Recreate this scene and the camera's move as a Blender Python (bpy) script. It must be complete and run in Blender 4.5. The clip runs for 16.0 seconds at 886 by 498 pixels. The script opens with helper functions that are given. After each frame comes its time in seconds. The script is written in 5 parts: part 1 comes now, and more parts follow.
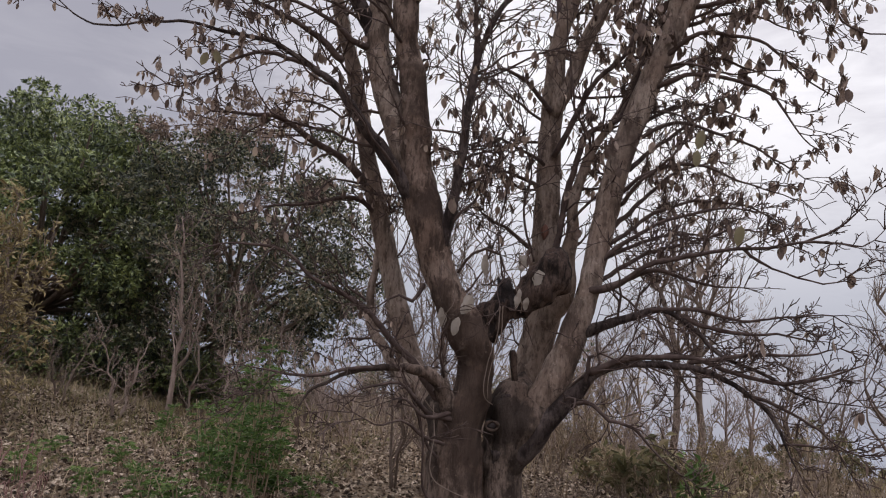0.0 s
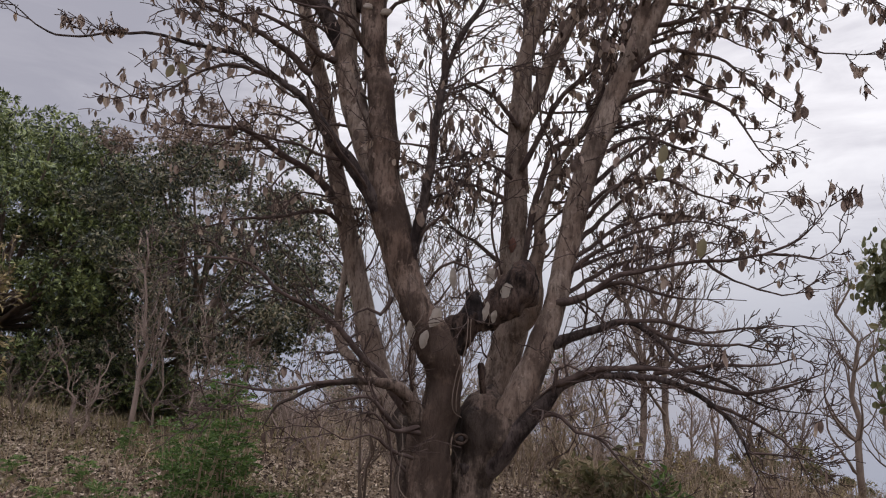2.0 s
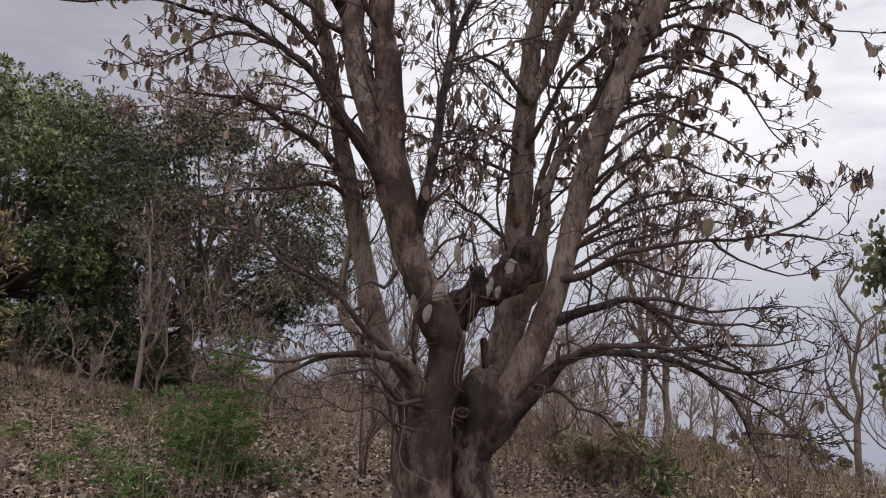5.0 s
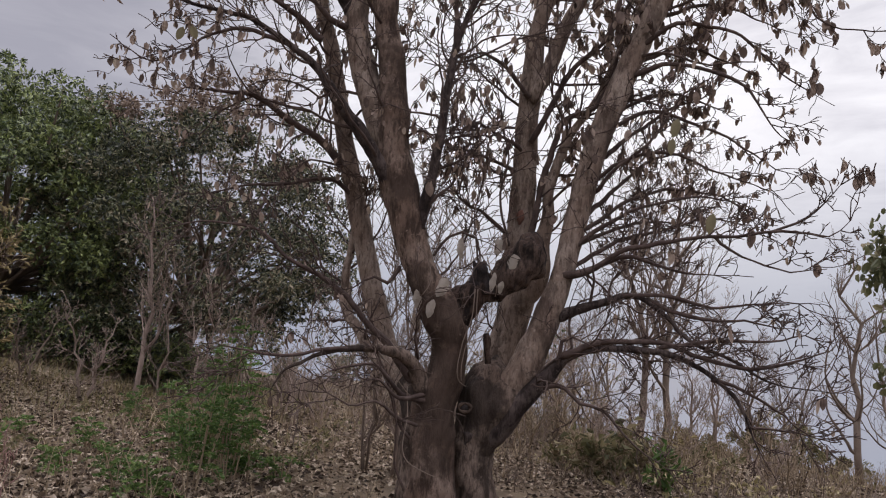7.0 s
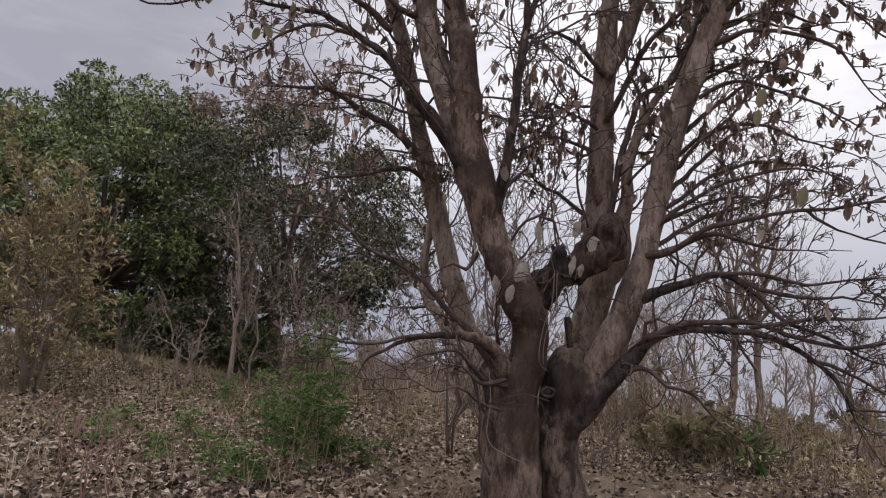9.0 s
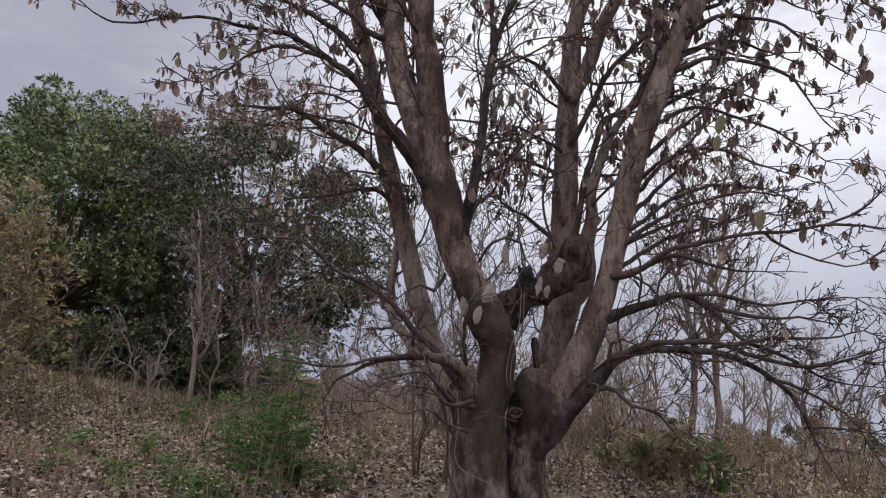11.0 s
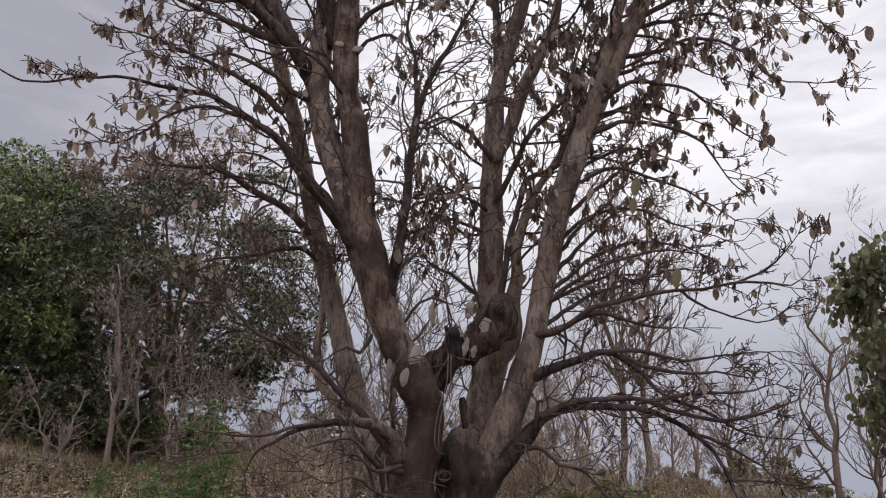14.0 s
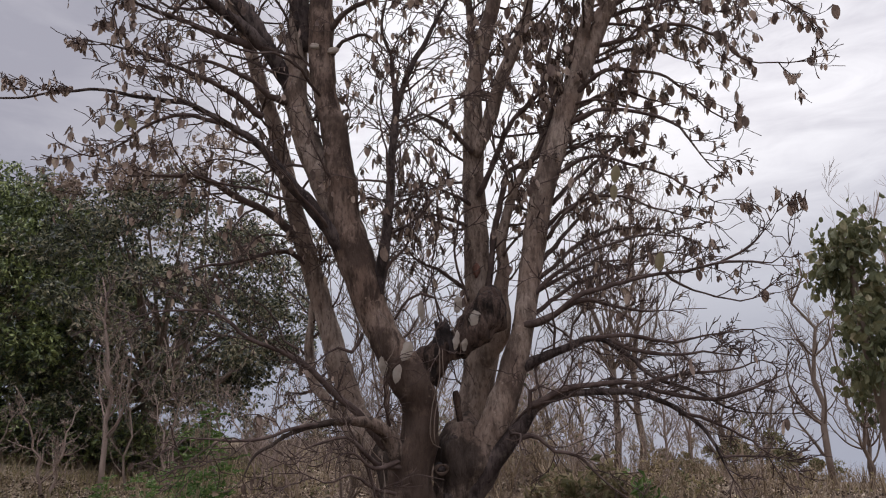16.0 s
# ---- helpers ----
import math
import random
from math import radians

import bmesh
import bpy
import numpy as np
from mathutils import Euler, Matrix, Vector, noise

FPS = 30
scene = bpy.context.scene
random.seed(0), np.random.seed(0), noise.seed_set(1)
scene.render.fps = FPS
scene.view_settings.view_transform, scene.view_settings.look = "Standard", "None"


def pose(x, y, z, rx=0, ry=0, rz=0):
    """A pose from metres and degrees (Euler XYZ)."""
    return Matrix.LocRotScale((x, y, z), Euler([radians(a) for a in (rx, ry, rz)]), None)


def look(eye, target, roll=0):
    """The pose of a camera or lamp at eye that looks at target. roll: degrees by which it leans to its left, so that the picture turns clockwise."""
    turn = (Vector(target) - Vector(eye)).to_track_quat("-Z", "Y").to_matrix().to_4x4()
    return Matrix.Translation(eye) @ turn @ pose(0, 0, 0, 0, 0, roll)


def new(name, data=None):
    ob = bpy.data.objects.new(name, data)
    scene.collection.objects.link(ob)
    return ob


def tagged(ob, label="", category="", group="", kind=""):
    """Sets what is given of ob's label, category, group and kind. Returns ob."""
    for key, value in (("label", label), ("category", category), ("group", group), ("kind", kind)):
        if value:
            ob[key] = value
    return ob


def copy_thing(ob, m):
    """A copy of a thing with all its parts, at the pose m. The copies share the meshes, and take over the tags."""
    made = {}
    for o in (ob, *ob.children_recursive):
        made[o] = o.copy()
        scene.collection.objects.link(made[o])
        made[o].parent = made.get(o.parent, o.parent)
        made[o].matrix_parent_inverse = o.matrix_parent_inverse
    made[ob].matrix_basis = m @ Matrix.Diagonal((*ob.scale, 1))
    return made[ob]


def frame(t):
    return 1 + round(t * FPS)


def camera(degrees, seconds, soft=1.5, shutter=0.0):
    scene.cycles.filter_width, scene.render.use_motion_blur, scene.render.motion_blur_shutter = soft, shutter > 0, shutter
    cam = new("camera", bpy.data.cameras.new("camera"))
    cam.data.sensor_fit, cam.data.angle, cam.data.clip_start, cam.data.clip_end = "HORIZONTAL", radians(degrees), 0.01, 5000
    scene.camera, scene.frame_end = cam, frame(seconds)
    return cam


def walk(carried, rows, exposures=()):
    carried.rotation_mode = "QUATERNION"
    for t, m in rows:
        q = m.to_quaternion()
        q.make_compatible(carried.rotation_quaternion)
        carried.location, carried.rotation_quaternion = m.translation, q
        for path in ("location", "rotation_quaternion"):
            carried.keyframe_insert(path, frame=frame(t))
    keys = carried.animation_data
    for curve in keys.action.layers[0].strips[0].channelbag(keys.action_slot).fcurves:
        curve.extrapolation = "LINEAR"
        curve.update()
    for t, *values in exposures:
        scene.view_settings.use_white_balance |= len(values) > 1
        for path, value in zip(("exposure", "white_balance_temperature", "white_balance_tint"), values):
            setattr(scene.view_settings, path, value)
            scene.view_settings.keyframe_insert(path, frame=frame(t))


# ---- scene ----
cam = camera(64.8, 16.0, soft=1.1)
# seconds, x, y, z, yaw, pitch, lean to the left
PATH = [
    (0, 0.023, 0.035, 1.459, -0.00, 10.00, 3.50),
    (0.5, 0.023, 0.025, 1.459, -1.34, 11.25, 3.82),
    (1, 0.016, 0.009, 1.459, -2.08, 10.78, 3.67),
    (1.5, 0.026, 0.017, 1.461, -4.67, 11.16, 3.26),
    (2, 0.029, 0.017, 1.457, -2.52, 11.21, 2.90),
    (2.5, 0.021, 0.014, 1.457, -2.97, 10.99, 3.02),
    (3, 0.021, 0.042, 1.460, -1.29, 9.96, 3.53),
    (3.5, 0.023, 0.037, 1.462, -3.96, 10.47, 4.56),
    (4, 0.023, 0.034, 1.464, -4.46, 10.82, 4.51),
    (4.2, 0.023, 0.040, 1.462, -3.45, 9.88, 4.39),
    (6.3, 0.009, 0.034, 1.432, -2.00, 8.91, 3.79),
    (6.5, 0.005, 0.024, 1.420, -2.70, 9.45, 3.36),
    (7, -0.006, 0.024, 1.417, -2.36, 9.11, 4.18),
    (7.5, -0.005, 0.018, 1.410, -2.50, 8.85, 4.92),
    (8, -0.017, 0.006, 1.410, -2.21, 8.32, 3.26),
    (8.5, -0.017, 0.009, 1.425, 2.57, 7.60, 2.91),
    (8.7, -0.012, 0.020, 1.436, 3.98, 7.30, 3.07),
    (10.8, -0.060, 0.007, 1.458, 1.08, 7.70, 2.37),
    (11, -0.059, -0.005, 1.469, 0.84, 8.90, 2.54),
    (11.5, -0.024, -0.014, 1.578, -0.76, 13.69, -0.58),
    (12, -0.003, -0.019, 1.614, -1.19, 16.13, -0.89),
    (12.5, -0.008, -0.038, 1.595, -4.34, 14.24, 0.03),
    (13, -0.003, -0.013, 1.602, -4.00, 12.29, 3.08),
    (13.5, 0.014, -0.031, 1.603, -4.53, 12.31, 1.61),
    (14, 0.007, -0.020, 1.616, -4.51, 12.60, 0.84),
    (14.5, 0.008, -0.046, 1.632, -6.81, 16.36, -0.53),
    (15, 0.013, -0.061, 1.629, -7.34, 16.03, -1.39),
    (15.5, 0.006, -0.057, 1.622, -6.50, 15.23, -1.61),
    (16, -0.002, -0.064, 1.605, -5.75, 12.23, -2.43),
]
# the camera's white balance drifts cooler for a moment: seconds, stops, kelvin, tint
TINT = [(0, 0, 6500, 10), (8.7, 0, 6500, 10), (10.8, 0.03, 6250, 10), (11.1, 0.03, 6220, 10), (11.5, -0.08, 6290, 10), (12.0, -0.04, 6400, 10), (12.4, 0, 6500, 10), (16.0, 0, 6500, 10)]
walk(cam, [(t, pose(x, y, z, 90 + pitch, 0, yaw) @ pose(0, 0, 0, 0, 0, lean)) for t, x, y, z, yaw, pitch, lean in PATH], TINT)

# ---- light: a bright overcast sky, the sun hidden behind cloud beyond the tree ----
ZENITH = 5.0
SUN = Vector((0.31, 0.90, 0.31)).normalized()
world = bpy.data.worlds.new("overcast_sky")
scene.world = world
world.use_nodes = True
wt = world.node_tree
wt.nodes.clear()


def wnode(kind, **values):
    n = wt.nodes.new(kind)
    for key, value in values.items():
        n.inputs[key].default_value = value
    return n


w_out = wt.nodes.new("ShaderNodeOutputWorld")
w_bg = wt.nodes.new("ShaderNodeBackground")
w_co = wt.nodes.new("ShaderNodeTexCoord")
w_sky = wt.nodes.new("ShaderNodeTexSky")
w_sky.sky_type, w_sky.sun_disc = "NISHITA", False
w_sky.sun_elevation, w_sky.sun_rotation = math.asin(SUN.z), math.atan2(SUN.x, SUN.y)
# cloud brightness: veiled sun glow, a slow bank of cloud and finer streaks
w_dot = wt.nodes.new("ShaderNodeVectorMath")
w_dot.operation = "DOT_PRODUCT"
w_dot.inputs[1].default_value = SUN
w_glow = wt.nodes.new("ShaderNodeMapRange")
w_glow.interpolation_type = "SMOOTHSTEP"
for i, v in ((1, 0.73), (2, 0.975), (3, 0.0), (4, 0.92)):
    w_glow.inputs[i].default_value = v
w_map = wt.nodes.new("ShaderNodeMapping")
w_map.inputs["Scale"].default_value = (1.0, 1.0, 3.2)
w_n1 = wnode("ShaderNodeTexNoise", Scale=2.2, Detail=5.0, Roughness=0.55, Distortion=0.4)
w_n2 = wnode("ShaderNodeTexNoise", Scale=7.0, Detail=6.0, Roughness=0.6, Distortion=0.6)
w_mix = wt.nodes.new("ShaderNodeMath")
w_mix.operation = "MULTIPLY_ADD"
w_mix.inputs[1].default_value = 0.84
w_sum = wt.nodes.new("ShaderNodeMath")
w_sum.operation = "MULTIPLY_ADD"
w_sum.inputs[1].default_value = 0.86
w_off = wt.nodes.new("ShaderNodeMath")
w_off.operation = "SUBTRACT"
w_off.inputs[1].default_value = 0.79
w_ramp = wt.nodes.new("ShaderNodeValToRGB")
ramp = w_ramp.color_ramp
ramp.elements[0].position, ramp.elements[0].color = 0.0, (0.395, 0.39, 0.46, 1)
ramp.elements[1].position, ramp.elements[1].color = 1.0, (0.99, 0.975, 1.03, 1)
mid = ramp.elements.new(0.30)
mid.color = (0.475, 0.468, 0.535, 1)
mid = ramp.elements.new(0.62)
mid.color = (0.68, 0.665, 0.735, 1)
# haze towards and below the horizon
w_sep = wt.nodes.new("ShaderNodeSeparateXYZ")
w_low = wt.nodes.new("ShaderNodeMapRange")
w_low.interpolation_type = "SMOOTHSTEP"
for i, v in ((1, 0.0), (2, 0.38), (3, 0.95), (4, 0.0)):
    w_low.inputs[i].default_value = v
w_haze = wt.nodes.new("ShaderNodeMix")
w_haze.data_type = "RGBA"
w_haze.inputs["B"].default_value = (0.35, 0.378, 0.475, 1)
w_veil = wt.nodes.new("ShaderNodeMix")
w_veil.data_type = "RGBA"
w_veil.inputs["Factor"].default_value = 0.985
w_dim = wt.nodes.new("ShaderNodeVectorMath")
w_dim.operation = "SCALE"
w_dim.inputs["Scale"].default_value = 0.10
L = wt.links.new
L(w_co.outputs["Generated"], w_dot.inputs[0])
L(w_dot.outputs["Value"], w_glow.inputs[0])
L(w_co.outputs["Generated"], w_map.inputs["Vector"])
L(w_map.outputs[0], w_n1.inputs["Vector"])
L(w_map.outputs[0], w_n2.inputs["Vector"])
L(w_n1.outputs[0], w_mix.inputs[0])
L(w_glow.outputs[0], w_mix.inputs[2])
L(w_n2.outputs[0], w_sum.inputs[0])
L(w_mix.outputs[0], w_sum.inputs[2])
L(w_sum.outputs[0], w_off.inputs[0])
L(w_off.outputs[0], w_ramp.inputs[0])
L(w_co.outputs["Generated"], w_sep.inputs[0])
L(w_sep.outputs["Z"], w_low.inputs[0])
L(w_low.outputs[0], w_haze.inputs["Factor"])
L(w_ramp.outputs[0], w_haze.inputs["A"])
L(w_sky.outputs[0], w_dim.inputs[0])
L(w_dim.outputs[0], w_veil.inputs["A"])
L(w_haze.outputs["Result"], w_veil.inputs["B"])
L(w_veil.outputs["Result"], w_bg.inputs["Color"])
# an overcast sky is brightest overhead
w_zen = wt.nodes.new("ShaderNodeMapRange")
w_zen.interpolation_type = "SMOOTHSTEP"
for i, v in ((1, 0.50), (2, 0.95), (3, 1.0), (4, ZENITH)):
    w_zen.inputs[i].default_value = v
L(w_sep.outputs["Z"], w_zen.inputs[0])
# and the unseen sky behind the viewer is raised, added fill for the near sides
w_back = wt.nodes.new("ShaderNodeMapRange")
w_back.interpolation_type = "SMOOTHSTEP"
for i, v in ((1, 0.25), (2, -0.6), (3, 1.0), (4, 1.6)):
    w_back.inputs[i].default_value = v
w_mul = wt.nodes.new("ShaderNodeMath")
w_mul.operation = "MULTIPLY"
L(w_sep.outputs["Y"], w_back.inputs[0])
L(w_zen.outputs[0], w_mul.inputs[0])
L(w_back.outputs[0], w_mul.inputs[1])
L(w_mul.outputs[0], w_bg.inputs["Strength"])
L(w_bg.outputs[0], w_out.inputs[0])

sun_data = bpy.data.lights.new("sun", "SUN")
sun_data.energy, sun_data.angle, sun_data.color = 1.2, radians(30), (1.0, 0.96, 0.92)
sun = new("sun", sun_data)
sun.matrix_world = look(SUN * 50, (0, 0, 0))


# ---- materials ----
def material(name, stops, scale=8.0, detail=6.0, stretch=(1, 1, 1), rough=0.9, bump=0.4, bump_scale=60.0, blotch=None, blotch_scale=1.5, blotch_range=(0.5, 0.62), island=0.0, thin=0.0, seed=0.0, shine=0.25):
    """A rough natural surface: colour stops over a noise in object space, larger blotches, fine relief.
    island: how far each separate piece differs; thin: the light that a leaf lets through."""
    m = bpy.data.materials.new(name)
    m.use_nodes = True
    nt = m.node_tree
    bsdf = nt.nodes["Principled BSDF"]
    out = nt.nodes["Material Output"]
    bsdf.inputs["Roughness"].default_value = rough
    bsdf.inputs["Specular IOR Level"].default_value = shine
    co = nt.nodes.new("ShaderNodeTexCoord")
    mp = nt.nodes.new("ShaderNodeMapping")
    mp.inputs["Scale"].default_value = stretch
    mp.inputs["Location"].default_value = (seed, seed * 0.7, seed * 1.3)
    nt.links.new(co.outputs["Object"], mp.inputs["Vector"])
    nz = nt.nodes.new("ShaderNodeTexNoise")
    nz.inputs["Scale"].default_value, nz.inputs["Detail"].default_value, nz.inputs["Roughness"].default_value = scale, detail, 0.65
    nt.links.new(mp.outputs[0], nz.inputs["Vector"])
    value = nz.outputs[0]
    if island:
        geo = nt.nodes.new("ShaderNodeNewGeometry")
        ma = nt.nodes.new("ShaderNodeMath")
        ma.operation = "MULTIPLY_ADD"
        ma.inputs[1].default_value = island
        nt.links.new(geo.outputs["Random Per Island"], ma.inputs[0])
        mb = nt.nodes.new("ShaderNodeMath")
        mb.operation = "SUBTRACT"
        mb.inputs[1].default_value = island / 2
        nt.links.new(value, mb.inputs[0])
        nt.links.new(mb.outputs[0], ma.inputs[2])
        obj = nt.nodes.new("ShaderNodeObjectInfo")
        mc = nt.nodes.new("ShaderNodeMath")
        mc.operation = "MULTIPLY_ADD"
        mc.inputs[1].default_value = island * 0.4
        nt.links.new(obj.outputs["Random"], mc.inputs[0])
        nt.links.new(ma.outputs[0], mc.inputs[2])
        md = nt.nodes.new("ShaderNodeMath")
        md.operation = "SUBTRACT"
        md.inputs[1].default_value = island * 0.2
        nt.links.new(mc.outputs[0], md.inputs[0])
        value = md.outputs[0]
    cr = nt.nodes.new("ShaderNodeValToRGB")
    els = cr.color_ramp.elements
    els[0].position, els[0].color = stops[0][0], (*stops[0][1], 1)
    els[1].position, els[1].color = stops[-1][0], (*stops[-1][1], 1)
    for p, c in stops[1:-1]:
        els.new(p).color = (*c, 1)
    nt.links.new(value, cr.inputs[0])
    colour = cr.outputs[0]
    if blotch:
        bz = nt.nodes.new("ShaderNodeTexNoise")
        bz.inputs["Scale"].default_value, bz.inputs["Detail"].default_value = blotch_scale, 5.0
        nt.links.new(co.outputs["Object"], bz.inputs["Vector"])
        br = nt.nodes.new("ShaderNodeMapRange")
        br.interpolation_type = "SMOOTHSTEP"
        br.inputs[1].default_value, br.inputs[2].default_value = blotch_range
        nt.links.new(bz.outputs[0], br.inputs[0])
        mx = nt.nodes.new("ShaderNodeMix")
        mx.data_type = "RGBA"
        mx.inputs["B"].default_value = (*blotch, 1)
        nt.links.new(br.outputs[0], mx.inputs["Factor"])
        nt.links.new(colour, mx.inputs["A"])
        colour = mx.outputs["Result"]
    nt.links.new(colour, bsdf.inputs["Base Color"])
    if bump:
        fz = nt.nodes.new("ShaderNodeTexNoise")
        fz.inputs["Scale"].default_value, fz.inputs["Detail"].default_value, fz.inputs["Roughness"].default_value = bump_scale, 6.0, 0.7
        nt.links.new(mp.outputs[0], fz.inputs["Vector"])
        bp = nt.nodes.new("ShaderNodeBump")
        bp.inputs["Strength"].default_value, bp.inputs["Distance"].default_value = bump, 0.02
        nt.links.new(fz.outputs[0], bp.inputs["Height"])
        nt.links.new(bp.outputs[0], bsdf.inputs["Normal"])
    if thin:
        tr = nt.nodes.new("ShaderNodeBsdfTranslucent")
        nt.links.new(colour, tr.inputs["Color"])
        ms = nt.nodes.new("ShaderNodeMixShader")
        ms.inputs[0].default_value = thin
        nt.links.new(bsdf.outputs[0], ms.inputs[1])
        nt.links.new(tr.outputs[0], ms.inputs[2])
        nt.links.new(ms.outputs[0], out.inputs["Surface"])
    return m


def bark(name, dark, mid, light, seed, crack=0.9, patch=None, patch_range=(0.50, 0.62)):
    """Fissured bark: drawn-out plates parted by dark cracks, lichen-grey faces, horizontal scars and knots of relief."""
    m = bpy.data.materials.new(name)
    m.use_nodes = True
    nt = m.node_tree
    k = nt.links.new
    bsdf = nt.nodes["Principled BSDF"]
    bsdf.inputs["Roughness"].default_value, bsdf.inputs["Specular IOR Level"].default_value = 0.93, 0.2
    co = nt.nodes.new("ShaderNodeTexCoord")
    mp = nt.nodes.new("ShaderNodeMapping")
    mp.inputs["Location"].default_value = (seed, seed * 1.7, seed * 0.6)
    mp.inputs["Scale"].default_value = (1, 1, 0.33)
    k(co.outputs["Object"], mp.inputs["Vector"])

    def noise_at(source, scale, detail, rough=0.65):
        n = nt.nodes.new("ShaderNodeTexNoise")
        n.inputs["Scale"].default_value, n.inputs["Detail"].default_value, n.inputs["Roughness"].default_value = scale, detail, rough
        k(source, n.inputs["Vector"])
        return n.outputs[0]

    def span(value, a, b, c, d):
        n = nt.nodes.new("ShaderNodeMapRange")
        n.interpolation_type = "SMOOTHSTEP"
        for i, v in ((1, a), (2, b), (3, c), (4, d)):
            n.inputs[i].default_value = v
        k(value, n.inputs[0])
        return n.outputs[0]

    def mix(factor, a, b):
        n = nt.nodes.new("ShaderNodeMix")
        n.data_type = "RGBA"
        k(factor, n.inputs["Factor"])
        for slot, v in (("A", a), ("B", b)):
            if isinstance(v, tuple):
                n.inputs[slot].default_value = (*v, 1)
            else:
                k(v, n.inputs[slot])
        return n.outputs["Result"]

    plain = co.outputs["Object"]
    fibre = noise_at(mp.outputs[0], 42.0, 8.0, 0.7)
    plates = noise_at(mp.outputs[0], 13.0, 7.0, 0.6)
    broad = noise_at(plain, 3.2, 6.0, 0.6)
    spots = noise_at(plain, 26.0, 5.0, 0.6)
    col = mix(span(broad, 0.36, 0.66, 0.0, 1.0), mid, light)
    col = mix(span(plates, 0.56, 0.36, 0.0, crack), col, dark)
    col = mix(span(fibre, 0.52, 0.34, 0.0, 0.72), col, dark)
    col = mix(span(spots, 0.60, 0.70, 0.0, 0.55), col, tuple(min(0.6, c * 1.35) for c in light))
    if patch:
        col = mix(span(noise_at(plain, 1.5, 7.0, 0.62), *patch_range, 0.0, 0.85), col, patch)
    k(col, bsdf.inputs["Base Color"])
    add = nt.nodes.new("ShaderNodeMath")
    add.operation = "MULTIPLY_ADD"
    add.inputs[1].default_value = 0.5
    k(fibre, add.inputs[0])
    k(plates, add.inputs[2])
    bp = nt.nodes.new("ShaderNodeBump")
    bp.inputs["Strength"].default_value, bp.inputs["Distance"].default_value = 1.0, 0.035
    k(add.outputs[0], bp.inputs["Height"])
    k(bp.outputs[0], bsdf.inputs["Normal"])
    return m


BARK = bark("grey_brown_bark", (0.034, 0.021, 0.014), (0.152, 0.100, 0.071), (0.272, 0.198, 0.150), 1.0, 0.85, (0.052, 0.034, 0.024), (0.45, 0.56))
DARK_BARK = bark("dark_brown_bark", (0.016, 0.011, 0.009), (0.060, 0.043, 0.036), (0.122, 0.093, 0.079), 5.0)
STUMP_BARK = bark("knotted_lower_bark", (0.024, 0.016, 0.011), (0.130, 0.090, 0.066), (0.255, 0.190, 0.145), 6.5, 0.85, (0.034, 0.024, 0.018), (0.47, 0.57))
PALE_BARK = bark("pale_grey_bark", (0.062, 0.041, 0.029), (0.232, 0.165, 0.122), (0.360, 0.281, 0.218), 3.0, 0.65, (0.092, 0.064, 0.048), (0.54, 0.65))
DARK_WOOD = material("blackened_rotten_wood", [(0.30, (0.012, 0.010, 0.010)), (0.55, (0.035, 0.027, 0.024)), (0.75, (0.085, 0.065, 0.055))], 14.0, 8.0, (1, 1, 1), 0.95, 1.0, 40.0)
BURL_BARK = bark("dark_knotted_bark", (0.011, 0.008, 0.006), (0.060, 0.038, 0.028), (0.128, 0.087, 0.065), 8.0, 0.95)
TWIG = material("dark_twig_bark", [(0.30, (0.044, 0.029, 0.023)), (0.55, (0.088, 0.060, 0.048)), (0.75, (0.150, 0.110, 0.090))], 9.0, 4.0, (1, 1, 1), 0.9, 0.3, 80.0)
CUT_WOOD = material("weathered_cut_wood", [(0.30, (0.22, 0.175, 0.13)), (0.50, (0.36, 0.30, 0.235)), (0.75, (0.48, 0.42, 0.35))], 12.0, 6.0, (1, 1, 3), 0.85, 0.5, 60.0, (0.22, 0.165, 0.12), 6.0, (0.55, 0.7))
PALE_LEAF = material("bleached_dead_leaf", [(0.30, (0.16, 0.125, 0.092)), (0.50, (0.27, 0.225, 0.175)), (0.75, (0.37, 0.32, 0.26))], 14.0, 6.0, rough=0.8, bump=0.6, bump_scale=40.0, island=0.6, thin=0.15)
RED_WOOD = material("torn_reddish_wood", [(0.3, (0.10, 0.048, 0.034)), (0.7, (0.20, 0.10, 0.07))], 20.0, 5.0, (1, 1, 0.3), 0.9, 0.6, 60.0)
DRY_LEAF = material("dry_brown_leaf", [(0.10, (0.110, 0.077, 0.060)), (0.40, (0.228, 0.163, 0.125)), (0.65, (0.35, 0.265, 0.205)), (0.92, (0.46, 0.37, 0.26))], 14.0, 4.0, rough=0.75, bump=0.3, island=0.75, thin=0.35)
LIME_LEAF = material("fading_green_leaf", [(0.30, (0.18, 0.15, 0.085)), (0.70, (0.27, 0.235, 0.14))], 14.0, 4.0, rough=0.6, bump=0.2, island=0.3, thin=0.4)
# stops widened: the shade of gaps and sunlit leaf faces are in the colour
LITTER = material("fallen_leaf_litter", [(0.05, (0.036, 0.024, 0.016)), (0.36, (0.132, 0.094, 0.063)), (0.62, (0.315, 0.242, 0.170)), (0.92, (0.515, 0.425, 0.315))], 18.0, 4.0, rough=0.8, bump=0.3, island=1.0, thin=0.12)
# near-black and bright stops put crown shade and lit leaves into the colour
MANGO_LEAF = material("dark_glossy_green_leaf", [(0.15, (0.010, 0.015, 0.005)), (0.40, (0.056, 0.078, 0.027)), (0.62, (0.155, 0.190, 0.062)), (0.88, (0.310, 0.350, 0.115))], 0.9, 4.0, rough=0.36, bump=0.0, island=0.75, thin=0.09, shine=0.6)
